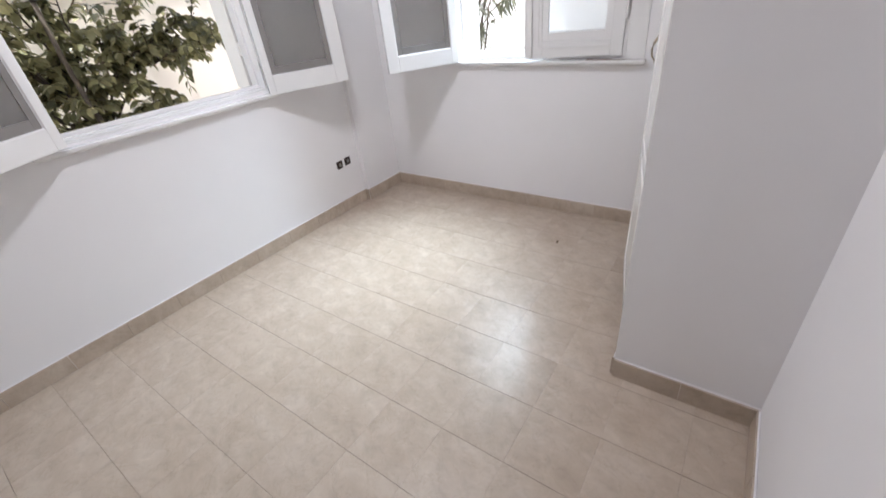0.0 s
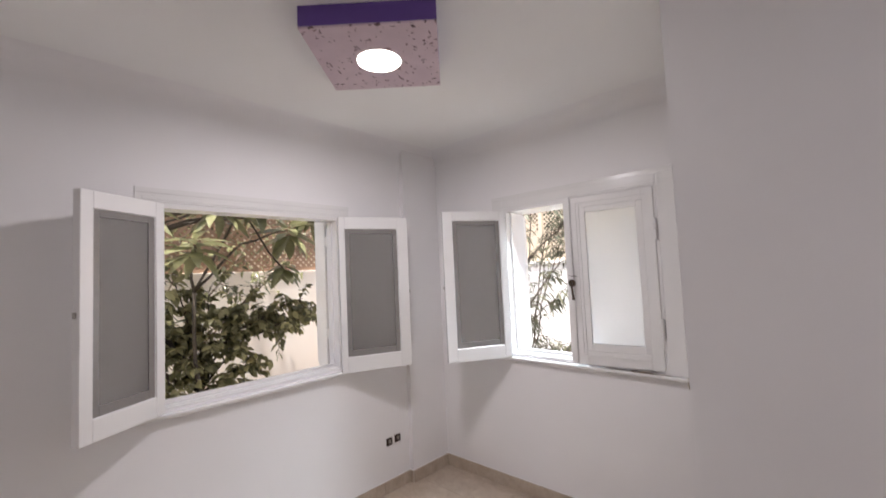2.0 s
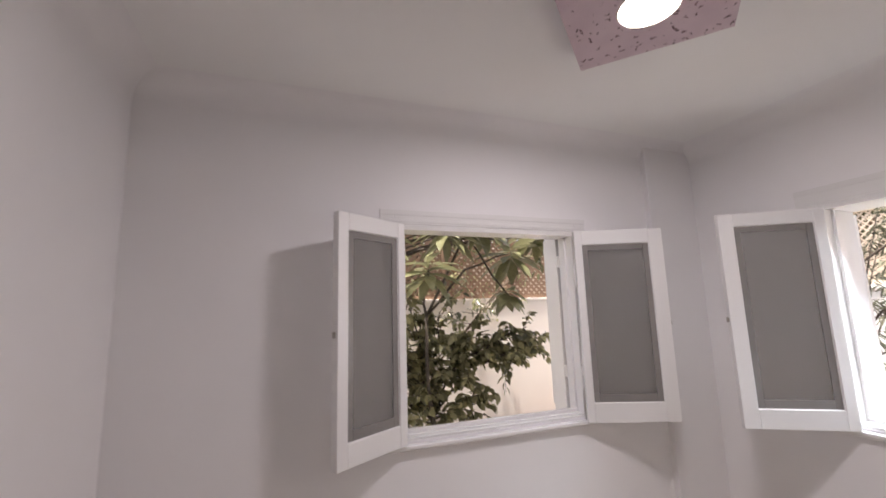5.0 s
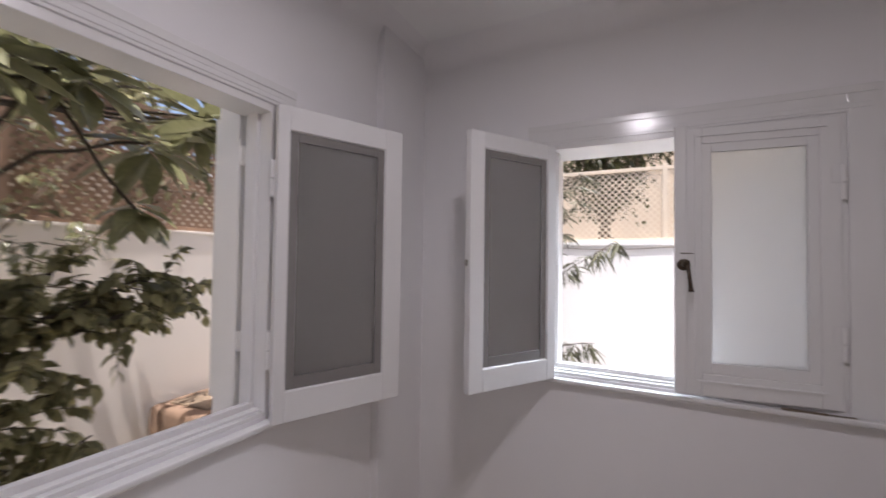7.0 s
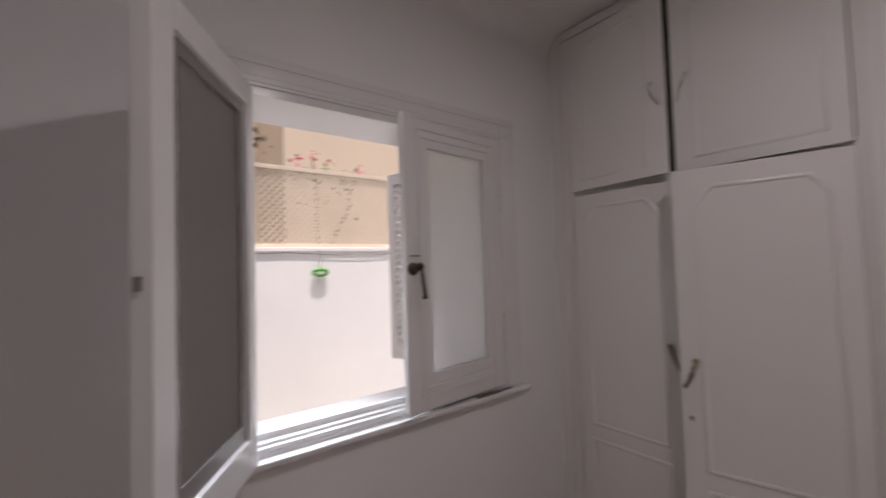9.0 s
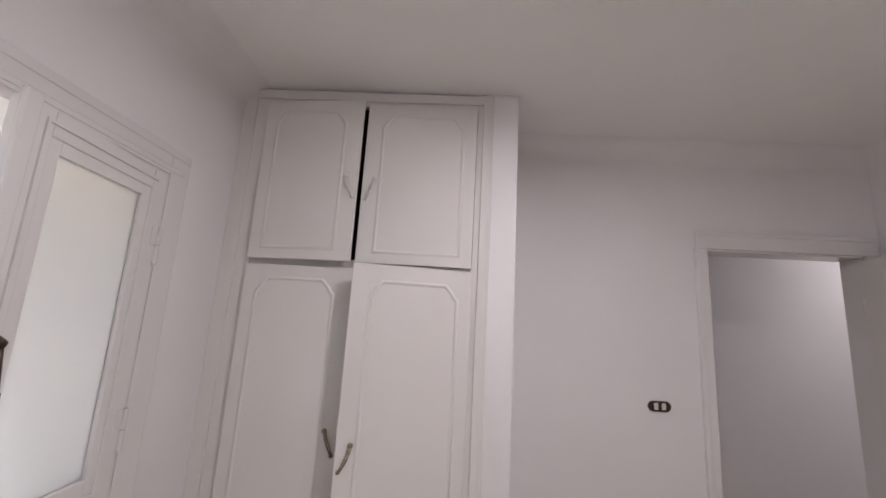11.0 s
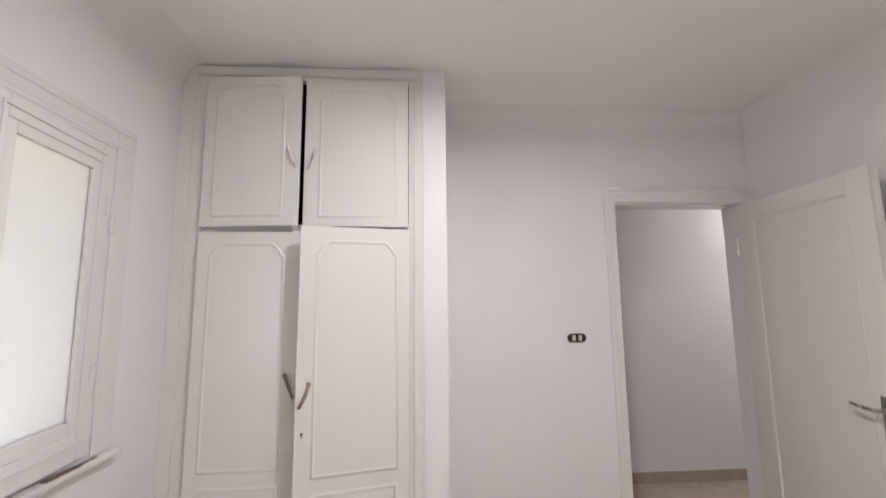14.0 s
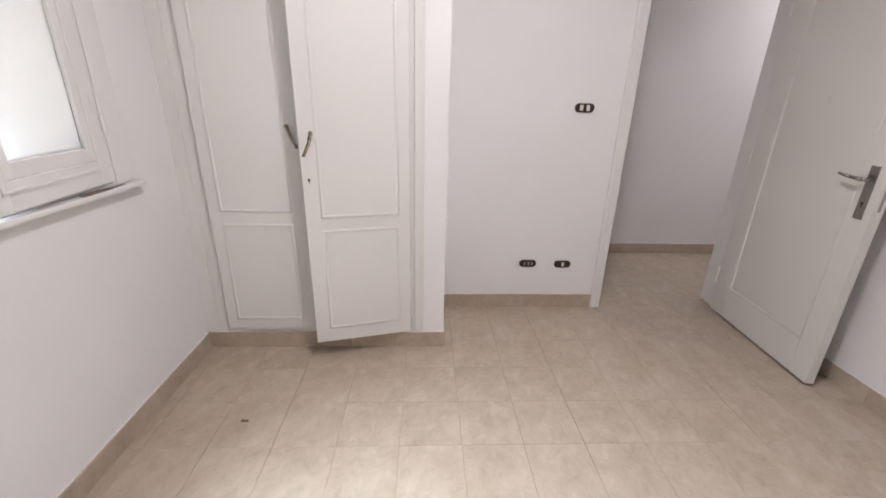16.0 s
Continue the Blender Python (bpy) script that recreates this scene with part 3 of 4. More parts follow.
# thin brown strips laid on the sill where the gap under the sash looks dark
boxes("brown_strip", [(LB - 0.20, LB - 0.07, -0.036, -0.014, -0.0112, -0.0065), (LB - 0.07, LB + 0.01, -0.026, -0.014, -0.0112, -0.0085)], BARK, win_b, "thin brown strip on the sill under the sash corner", bevel=0.0015)
boxes("latch_bolt", [(-0.515, -0.47, -0.017, -0.014, 0.559, 0.563)], BRONZE, shut_b)

# ---- built-in wardrobe ----
# Local frame: x runs from the north wall towards the south, front face towards -y.
wardrobe = thing("built_in_wardrobe", pose(1.70, YN, 0, 0, 0, -90), "white gloss painted built-in wardrobe, one lower door ajar", "wardrobe")
WW = YN - 2.815
def wx(y):
    return YN - y
boxes("carcass", [(0.0, WW, 0.40, 0.455, 0.1, ZC - 0.003), (0.0, 0.018, 0.03, 0.40, 0.12, 2.59), (WW - 0.018, WW, 0.03, 0.40, 0.12, 2.59), (0.018, WW - 0.018, 0.03, 0.40, 1.82, 1.845),
                  (0.018, WW - 0.018, 0.03, 0.40, 0.10, 0.12), (0.018, WW - 0.018, 0.03, 0.4, 2.59, 2.61)], DARK, wardrobe, "dark bare inside of the wardrobe")
boxes("frame_stile", [(0, wx(3.848), 0, 0.03, 0.0, ZC - 0.004), (0.0, 0.06, -0.008, 0.0, 0.1, ZC - 0.004)], CUPBOARD, wardrobe, bevel=0.002)
boxes("frame_stile", [(wx(2.888), WW, 0, 0.03, 0.0, ZC - 0.002), (wx(2.862), wx(2.832), -0.010, 0.0, 0.1, ZC - 0.004)], CUPBOARD, wardrobe, bevel=0.002)
boxes("top_rail", [(wx(3.848), wx(2.888), 0, 0.03, 2.566, ZC - 0.006), (0.06, wx(2.862), -0.008, 0, 2.590, 2.632)], CUPBOARD, wardrobe, bevel=0.002)
boxes("middle_rail", [(wx(3.848), wx(2.888), 0.004, 0.03, 1.800, 1.852)], CUPBOARD, wardrobe, bevel=0.002)
boxes("plinth", [(wx(3.848), wx(2.888), 0, 0.03, 0.0, 0.118)], CUPBOARD, wardrobe, bevel=0.002)


def notched(a0, a1, z0, z1, cut):
    """A panel outline whose upper corners step inwards and slope."""
    c = cut
    pts = [(a0, z0), (a0, z1 - c * 1.2), (a0 + c * 0.35, z1 - c * 0.85), (a0 + c * 0.35, z1 - c * 0.7), (a0 + c, z1), (a1 - c, z1), (a1 - c * 0.35, z1 - c * 0.7), (a1 - c * 0.35, z1 - c * 0.85), (a1, z1 - c * 1.2), (a1, z0)]
    return pts


def cupboard_door(width, z0, z1, side, angle, at_x, panels, label, handle_z, key=False, painted=False):
    s = side
    bm = bmesh.new()
    a, c = sorted((0, s * width))
    box(bm, a, c, -0.020, -0.001, z0, z1, 0.0025)
    ob = part("wardrobe_door", bm, CUPBOARD, wardrobe, label, pose(at_x, -0.003, 0, 0, 0, angle))
    for p0, p1, cut in panels:
        bm = bmesh.new()
        a, c = sorted((s * 0.058, s * (width - 0.075)))
        loop = notched(a, c, p0, p1, cut) if cut else [(a, p0), (a, p1), (c, p1), (c, p0)]
        moulding(bm, loop, -0.0195, 0.018, 0.006)
        part("panel_moulding", bm, CUPBOARD, ob, smooth=True)
    hx = s * (width - 0.035)
    bm = bmesh.new()
    d = s * 0.016
    for rr, sh in ((0.0055, 0.0), (0.004, 0.005)):
        tube(bm, [(hx + d * 1.1 + sh, -0.021, handle_z - 0.045), (hx + d * 0.6 + sh * 1.5, -0.034, handle_z - 0.024), (hx + sh * 2, -0.038, handle_z), (hx - d * 0.6 + sh * 1.5, -0.034, handle_z + 0.024), (hx - d * 1.1 + sh, -0.021, handle_z + 0.045)], rr * 0.5, rr, 8)
    rod(bm, (hx + d * 1.1, -0.0195, handle_z - 0.045), (hx + d * 1.1, -0.025, handle_z - 0.045), 0.008, seg=10)
    rod(bm, (hx - d * 1.1, -0.0195, handle_z + 0.045), (hx - d * 1.1, -0.025, handle_z + 0.045), 0.010, seg=10)
    part("pull_handle", bm, CUPBOARD if painted else BRASS, ob, "handle painted over in white" if painted else "worn brass bow handle", smooth=True)
    if key:
        bm = bmesh.new()
        rod(bm, (s * (width - 0.03), -0.0195, 0.945), (s * (width - 0.03), -0.0215, 0.945), 0.006, seg=10)
        box(bm, s * (width - 0.03) - 0.002, s * (width - 0.03) + 0.002, -0.0215, -0.0195, 0.93, 0.945)
        part("keyhole", bm, BLACK, ob)
    return ob


lowp = [(0.77, 1.755, 0.05), (0.185, 0.70, 0)]
upp = [(1.885, 2.508, 0.045)]
cupboard_door(0.462, 0.125, 1.812, 1, 0, wx(3.846), lowp, "tall white panelled lower door, shut", 1.12)
cupboard_door(0.485, 0.105, 1.822, -1, 13.5, wx(2.890), lowp, "tall white panelled lower door standing ajar", 1.10, key=True)
cupboard_door(0.455, 1.836, 2.563, 1, -5.0, wx(3.846), upp, "short white panelled upper door slightly ajar", 2.16, painted=True)
cupboard_door(0.490, 1.836, 2.563, -1, 1.2, wx(2.890), upp, "short white panelled upper door", 2.16, painted=True)

# ---- ceiling lamp ----
lamp = thing("ceiling_lamp", pose(LAMP[0], LAMP[1], ZC, 0, 0, 42), "square purple box ceiling lamp with pink speckled underside", "lamp")
S = 0.265
boxes("lamp_side", [(-S, S, -S, -S + 0.012, -0.083, -0.0005), (-S, S, S - 0.012, S, -0.083, -0.0005), (-S, -S + 0.012, -S + 0.012, S - 0.012, -0.083, -0.0005), (S - 0.012, S, -S + 0.012, S - 0.012, -0.083, -0.0005)], PURPLE, lamp, "deep purple painted box sides")
bm = bmesh.new()
n = 48
outer = []
for k in range(n):
    a = k * math.tau / n + math.tau / 8
    c, s_ = math.cos(a), math.sin(a)
    q = S / max(abs(c), abs(s_))
    outer.append((c * q, s_ * q, c, s_))
ring = [[bm.verts.new((p[0], p[1], z)) for p in outer] + [bm.verts.new((p[2] * 0.101, p[3] * 0.101, z)) for p in outer] for z in (-0.0832, -0.0915)]
for k in range(n):
    j = (k + 1) % n
    bm.faces.new((ring[1][k], ring[1][j], ring[1][n + j], ring[1][n + k]))
    bm.faces.new((ring[0][k], ring[0][n + k], ring[0][n + j], ring[0][j]))
    bm.faces.new((ring[0][k], ring[0][j], ring[1][j], ring[1][k]))
    bm.faces.new((ring[0][n + k], ring[1][n + k], ring[1][n + j], ring[0][n + j]))
part("lamp_board", bm, SPECKLED, lamp, "pink board with dark flecks")
bm = bmesh.new()
bmesh.ops.create_cone(bm, cap_ends=True, segments=48, radius1=0.093, radius2=0.095, depth=0.006, matrix=pose(0, 0, -0.0895))
part("led_disc", bm, GLOW, lamp, "glowing round white light")
bm = bmesh.new()
tube(bm, [(0.0985 * math.cos(k * math.tau / 48), 0.0985 * math.sin(k * math.tau / 48), -0.0925) for k in range(49)], 0.003, 0.003, 6)
part("led_rim", bm, CREAM, lamp, smooth=True)

# assumed lamp body, out of sight, to carry the hall's added light
unseen_lamp = thing("unseen_hall_lamp", pose(2.74, -0.4, ZC), "round white ceiling lamp assumed out of sight in the hall", "lamp")
bm = bmesh.new()
bmesh.ops.create_cone(bm, cap_ends=True, segments=32, radius1=0.125, radius2=0.14, depth=0.05, matrix=pose(0, 0, -0.0255))
part("lamp_body", bm, CREAM, unseen_lamp)
bm = bmesh.new()
bmesh.ops.create_cone(bm, cap_ends=True, segments=32, radius1=0.115, radius2=0.12, depth=0.012, matrix=pose(0, 0, -0.057))
part("led_disc", bm, GLOW, unseen_lamp)

# ---- sockets and switch ----
def oval_plate(bm, w, h, y0, y1, n=10):
    pts = []
    r = h / 2
    for k in range(n + 1):
        a = -math.pi / 2 + math.pi * k / n
        pts.append((w / 2 - r + r * math.cos(a), r * math.sin(a)))
    for k in range(n + 1):
        a = math.pi / 2 + math.pi * k / n
        pts.append((-w / 2 + r + r * math.cos(a), r * math.sin(a)))
    f = [bm.verts.new((p[0], y0, p[1])) for p in pts]
    b = [bm.verts.new((p[0], y1, p[1])) for p in pts]
    m = len(pts)
    bm.faces.new(f)
    bm.faces.new(b[::-1])
    for k in range(m):
        bm.faces.new((f[k], f[(k + 1) % m], b[(k + 1) % m], b[k]))


def wall_plate(name, label, m, cells, cell_mat, w=0.108, h=0.046, category="socket"):
    ob = thing(name, m, label, category, group="wall plates")
    bm = bmesh.new()
    oval_plate(bm, w, h, -0.007, -0.0005)
    part("plate", bm, BLACK, ob, "dark brown uncovered wall plate")
    for cx, cw, ch in cells:
        boxes("module", [(cx - cw / 2, cx + cw / 2, -0.012, -0.007, -ch / 2, ch / 2)], cell_mat, ob, bevel=0.002)
    return ob


east = lambda y, z: pose(XE, y, z, 0, 0, -90)
wall_plate("light_switch", "double light switch without cover on white wall", east(1.911, 1.264), [(-0.019, 0.020, 0.032), (0.019, 0.020, 0.032)], CREAM, 0.112, 0.05, "switch")
wall_plate("wall_socket", "uncovered dark wall socket above the skirting", east(2.146, 0.309), [(-0.022, 0.008, 0.022), (0.004, 0.012, 0.024), (0.026, 0.012, 0.02)], METAL)
wall_plate("wall_socket", "uncovered dark wall socket with one light module", east(1.920, 0.305), [(0.002, 0.017, 0.026)], CREAM)
for i, y in enumerate((3.375, 3.455)):
    s = thing("wall_socket", pose(XW, y, 0.362 + 0.004 * i, 0, 0, 90), "small dark wall socket opening below the window", "socket", group="wall plates")
    boxes("plate", [(-0.028, 0.028, -0.006, -0.0005, -0.028, 0.028)], BLACK, s, bevel=0.003)
    boxes("module", [(-0.010, 0.012, -0.010, -0.006, -0.012, 0.014)], METAL, s, bevel=0.002)

# ---- outside ----
GZ = -0.10
YF, XF = 6.30, -2.75      # garden walls north and west of the house
tagged(boxes("ground", [(-400, 400, -400, 400, GZ - 0.5, GZ)], GROUND), "bare pale brown garden ground", "ground", kind="structure")
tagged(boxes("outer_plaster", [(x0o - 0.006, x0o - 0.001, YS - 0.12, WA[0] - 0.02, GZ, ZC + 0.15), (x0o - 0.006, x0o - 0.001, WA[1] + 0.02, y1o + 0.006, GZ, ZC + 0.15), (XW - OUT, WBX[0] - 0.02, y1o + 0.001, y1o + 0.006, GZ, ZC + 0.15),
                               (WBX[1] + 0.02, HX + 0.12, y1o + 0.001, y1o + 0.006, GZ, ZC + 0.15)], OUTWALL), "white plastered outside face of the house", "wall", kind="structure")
gw = tagged(boxes("garden_wall_north", [(XF - 0.15, 9.0, YF, YF + 0.15, GZ, 1.665)], OUTWALL), "white plastered garden wall with flat coping", "wall", kind="structure")
boxes("coping", [(XF - 0.15, 9.0, YF - 0.015, YF + 0.165, 1.665, 1.70)], OUTWALL, gw, bevel=0.004)
gw2 = tagged(boxes("garden_wall_west", [(XF - 0.15, XF, -8.0, YF, GZ, 1.69)], GARDENWALL), "cream plastered garden wall in the shade", "wall", kind="structure")
boxes("coping", [(XF - 0.165, XF + 0.012, -8.0, YF, 1.69, 1.715)], GARDENWALL, gw2, bevel=0.004)


def lattice_panel(w, h, pitch, slat):
    """Two crossed layers of diagonal slats, cut to a panel of w by h; x along, z up."""
    verts, faces = [], []
    for layer, sgn in ((0.0, 1), (0.007, -1)):
        c = -h
        while c < w:
            lo = []
            for off in (-slat * 0.7, slat * 0.7):
                c2 = c + off
                t0, t1 = max(0.0, -c2), min(h, w - c2)
                lo.append((c2, t0, t1))
            if all(b - a > 0.01 for _, a, b in lo):
                base = len(verts)
                for y in (layer, layer + 0.0065):
                    for c2, a, b in lo:
                        for tt in (a, b):
                            x = c2 + tt
                            verts.append((x if sgn > 0 else w - x, y, tt))
                for f in ((0, 1, 3, 2), (4, 6, 7, 5), (0, 4, 5, 1), (2, 3, 7, 6), (0, 2, 6, 4), (1, 5, 7, 3)):
                    faces.append([base + k for k in f])
            c += pitch
    me = bpy.data.meshes.new("lattice_panel")
    me.from_pydata(verts, [], faces)
    return me


def fence(name, label, m, bays, bay, h, material, pitch, slat, z0):
    ob = thing(name, m, label, "fence")
    me = lattice_panel(bay - 0.05, h - 0.07, pitch, slat)
    me.materials.append(material)
    for k in range(bays):
        shared("lattice_panel", me, ob, pose(k * bay + 0.025, -0.005, z0 + 0.035))
        boxes("rail", [(k * bay + 0.025, (k + 1) * bay - 0.025, -0.02, 0.02, z0 + h - 0.035, z0 + h)], material, ob, bevel=0.003)
        boxes("rail", [(k * bay + 0.025, (k + 1) * bay - 0.025, -0.02, 0.02, z0, z0 + 0.035)], material, ob, bevel=0.003)
    for k in range(bays + 1):
        boxes("post", [(k * bay - 0.024, k * bay + 0.024, -0.03, 0.03, z0, z0 + h + 0.02)], material, ob, bevel=0.003)
    return ob


fence("lattice_fence", "cream wooden diamond lattice fence on the garden wall", pose(0.80 - 3 * 1.6, YF + 0.075, 0), 6, 1.6, 0.72, CREAMWOOD, 0.062, 0.013, 1.701)
fence("lattice_fence", "brown weathered diamond lattice fence on the garden wall", pose(XF - 0.07, -3.0, 0, 0, 0, 90), 6, 1.5, 0.95, BROWNWOOD, 0.075, 0.029, 1.716)

# green hose ring hung on the wall by a string
ring_thing = thing("hanging_hose_loop", pose(1.35, YF - 0.03, 1.475), "small green plastic loop hanging from the wall by a string", "hose")
bm = bmesh.new()
tube(bm, [(0.062 * math.cos(k * math.tau / 24), 0.004 * math.sin(k * 1.3), 0.026 * math.sin(k * math.tau / 24)) for k in range(25)], 0.015, 0.015, 8)
part("loop", bm, GREEN, ring_thing, smooth=True)
bm = bmesh.new()
tube(bm, [(0.0, 0.01, 0.03), (0.004, 0.0, 0.12), (0.0, 0.012, 0.20)], 0.002, 0.002, 5)
part("string", bm, BARK, ring_thing)
bm = bmesh.new()
tube(bm, [(-2.2 + 0.25 * k, YF - 0.012, 1.64 + 0.014 * math.sin(k * 1.1)) for k in range(24)], 0.0028, 0.0028, 5)
tagged(part("wall_cable", bm, BARK), "thin slack cable along the garden wall", "cable")

# planter at the foot of the west garden wall
planter = thing("planter_box", pose(-2.38, 4.15, GZ, 0, 0, 6), "brown earthen planter block against the garden wall", "planter")
bm = bmesh.new()
box(bm, -0.30, 0.28, -0.38, 0.40, 0, 0.50, 0.05, 3)
for v in bm.verts:
    v.co += 0.02 * noise.noise_vector(v.co * 6)
part("body", bm, TERRACOTTA, planter, smooth=True)
bm = bmesh.new()
box(bm, -0.19, 0.19, -0.27, 0.27, 0.49, 0.515, 0.01, 2)
part("soil", bm, SOIL, planter)

# house beyond the north fence
house = thing("neighbour_house", pose(0, 0, GZ), "beige plastered house beyond the lattice fence", "house")
boxes("wall", [(-9.0, 2.9, 15.0, 21.0, 0, 7.6)], HOUSE, house)
boxes("wall", [(2.9, 12.0, 12.6, 21.0, 0, 6.4)], HOUSE, house)
boxes("cornice", [(-9.1, 2.9, 14.8, 15.0, 7.3, 7.6)], OUTWALL, house)
boxes("cornice", [(2.75, 12.1, 12.45, 12.6, 6.1, 6.4)], OUTWALL, house)
for x, y, z in ((-5.5, 15.0, 4.2), (8.0, 12.6, 3.4)):
    w = boxes("window", [(x, x + 0.08, y - 0.05, y + 0.02, z, z + 1.4), (x + 0.92, x + 1.0, y - 0.05, y + 0.02, z, z + 1.4), (x + 0.08, x + 0.92, y - 0.05, y + 0.02, z + 1.32, z + 1.4), (x - 0.05, x + 1.05, y - 0.1, y + 0.02, z - 0.08, z)], OUTWALL, house)
    boxes("pane", [(x + 0.08, x + 0.92, y - 0.012, y - 0.004, z, z + 1.32)], WINDOWDARK, w)

# ---- plants ----


def leaf_shape(length, width, droop, fold):
    """Outline of one leaf lying along +x, with a folded midrib and a drooping tip."""
    rows = ((0.0, 0.02), (0.18, 0.55), (0.42, 1.0), (0.7, 0.78), (1.0, 0.03))
    v, f = [], []
    for u, w in rows:
        x, z = u * length, -droop * length * u * u
        v += [(x, -w * width / 2, z + fold * w * width), (x, 0, z), (x, w * width / 2, z + fold * w * width)]
    for k in range(4):
        a = k * 3
        f += [(a, a + 3, a + 4, a + 1), (a + 1, a + 4, a + 5, a + 2)]
    return v, f


def crown(name, places, size, aspect, material, parent, droop=0.25, fold=0.18, seed=1, hang=0.2):
    """Many small leaves, one at each place, turned at random, joined into one crown."""
    r = random.Random(seed)
    verts, faces = [], []
    for p in places:
        L = size * r.uniform(0.6, 1.25)
        v, f = leaf_shape(L, L * aspect * r.uniform(0.8, 1.2), droop * r.uniform(0.4, 1.6), fold)
        m = Matrix.Translation(p) @ Euler((r.uniform(-0.7, 0.7), r.uniform(-0.5, 0.9) + hang, r.uniform(0, math.tau))).to_matrix().to_4x4()
        b = len(verts)
        verts += [m @ Vector(q) for q in v]
        faces += [[b + k for k in q] for q in f]
    me = bpy.data.meshes.new(name)
    me.from_pydata(verts, [], faces)
    me.materials.append(material)
    for pl in me.polygons:
        pl.use_smooth = True
    ob = new(name, me)
    ob.parent = parent
    return ob


def wander(r, a, b, n, wobble):
    a, b = Vector(a), Vector(b)
    out = []
    for k in range(n + 1):
        u = k / n
        s = math.sin(u * math.pi)
        out.append(a.lerp(b, u) + Vector((r.uniform(-1, 1), r.uniform(-1, 1), r.uniform(-1, 1))) * wobble * s)
    return out


def shrub(name, label, base, limbs, twigs, leaves, size, aspect, material, seed, r0=0.016, hang=0.2, twig_len=0.35):
    r = random.Random(seed)
    ob = thing(name, pose(0, 0, 0), label, "shrub")
    bm = bmesh.new()
    places = []
    for limb in limbs:
        start, end = limb if len(limb) == 2 else (base, limb)
        pts = wander(r, start, end, 7, 0.05)
        tube(bm, pts, r0, r0 * 0.35, 6)
        for k in range(twigs):
            u = r.uniform(0.3, 1.0)
            i = min(6, int(u * 7))
            a = pts[i].lerp(pts[i + 1], u * 7 - i if u < 1 else 1)
            d = Vector((r.gauss(0, 1), r.gauss(0, 1), r.gauss(0.15, 0.6))).normalized() * r.uniform(0.4, 1.0) * twig_len
            tw = wander(r, a, a + d, 4, 0.025)
            tube(bm, tw, r0 * 0.3, r0 * 0.12, 4)
            for j in range(leaves):
                q = tw[min(4, 1 + int(r.random() * 4))]
                places.append(q + Vector((r.gauss(0, 0.03), r.gauss(0, 0.03), r.gauss(0, 0.03))))
    part("branch_work", bm, BARK, ob, smooth=True)
    crown("leaves", places, size, aspect, material, ob, seed=seed, hang=hang)
    return ob


def leaf_mass(name, leaves, size, aspect, material, parent, seed, fold=0.18):
    """Leaves that point along given directions, joined into one mesh."""
    r = random.Random(seed)
    verts, faces = [], []
    for p, d in leaves:
        L = size * r.uniform(0.65, 1.2)
        v, f = leaf_shape(L, L * aspect * r.uniform(0.85, 1.15), r.uniform(0.05, 0.45), fold)
        y = Vector((r.gauss(0, 0.6), r.gauss(0, 0.6), 1)).cross(d).normalized()
        z = d.cross(y)
        b = len(verts)
        verts += [p + d * q[0] + y * q[1] + z * q[2] for q in v]
        faces += [[b + k for k in q] for q in f]
    me = bpy.data.meshes.new(name)
    me.from_pydata(verts, [], faces)
    me.materials.append(material)
    for pl in me.polygons:
        pl.use_smooth = True
    ob = new(name, me)
    ob.parent = parent
    return ob


def spray_shrub(name, label, limbs, twigs, leaves, size, aspect, material, seed, r0=0.012, twig_len=0.3, sag=0.35, hang=0.35, flat=1.0, start=0.3):
    """Arching twigs along each limb, with leaves set alternately on both sides of every twig."""
    r = random.Random(seed)
    ob = thing(name, pose(0, 0, 0), label, "shrub")
    bm = bmesh.new()
    set_leaves = []
    for a, b in limbs:
        pts = wander(r, a, b, 7, 0.035)
        tube(bm, pts, r0, r0 * 0.3, 6)
        for k in range(twigs):
            u = start + (1 - start) * (k + r.random()) / twigs
            i = min(6, int(u * 7))
            p = pts[i].lerp(pts[i + 1], min(1.0, u * 7 - i))
            d = Vector((r.gauss(0, flat), r.gauss(0, 1), r.gauss(0.25, 0.5))) + (Vector(b) - Vector(a)).normalized() * 0.6
            d.normalize()
            L = twig_len * r.uniform(0.5, 1.1)
            tw = [p + d * (L * j / 4) + Vector((0, 0, -sag * L * (j / 4) ** 2)) for j in range(5)]
            tube(bm, tw, r0 * 0.28, r0 * 0.12, 4)
            across = Vector((0, 0, 1)).cross(d)
            across = across.normalized() if across.length > 0.05 else Vector((1, 0, 0))
            for j in range(leaves):
                v = 0.15 + 0.85 * (j + r.random() * 0.5) / leaves
                n = min(3, int(v * 4))
                q = tw[n].lerp(tw[n + 1], min(1.0, v * 4 - n))
                way = d * r.uniform(0.3, 0.8) + across * ((-1) ** j) * r.uniform(0.5, 1.0) + Vector((0, 0, -hang * r.uniform(0.2, 1.8)))
                set_leaves.append((q, way.normalized()))
    part("branch_work", bm, DARKBARK, ob, smooth=True)
    leaf_mass("leaves", set_leaves, size, aspect, material, ob, seed)
    return ob


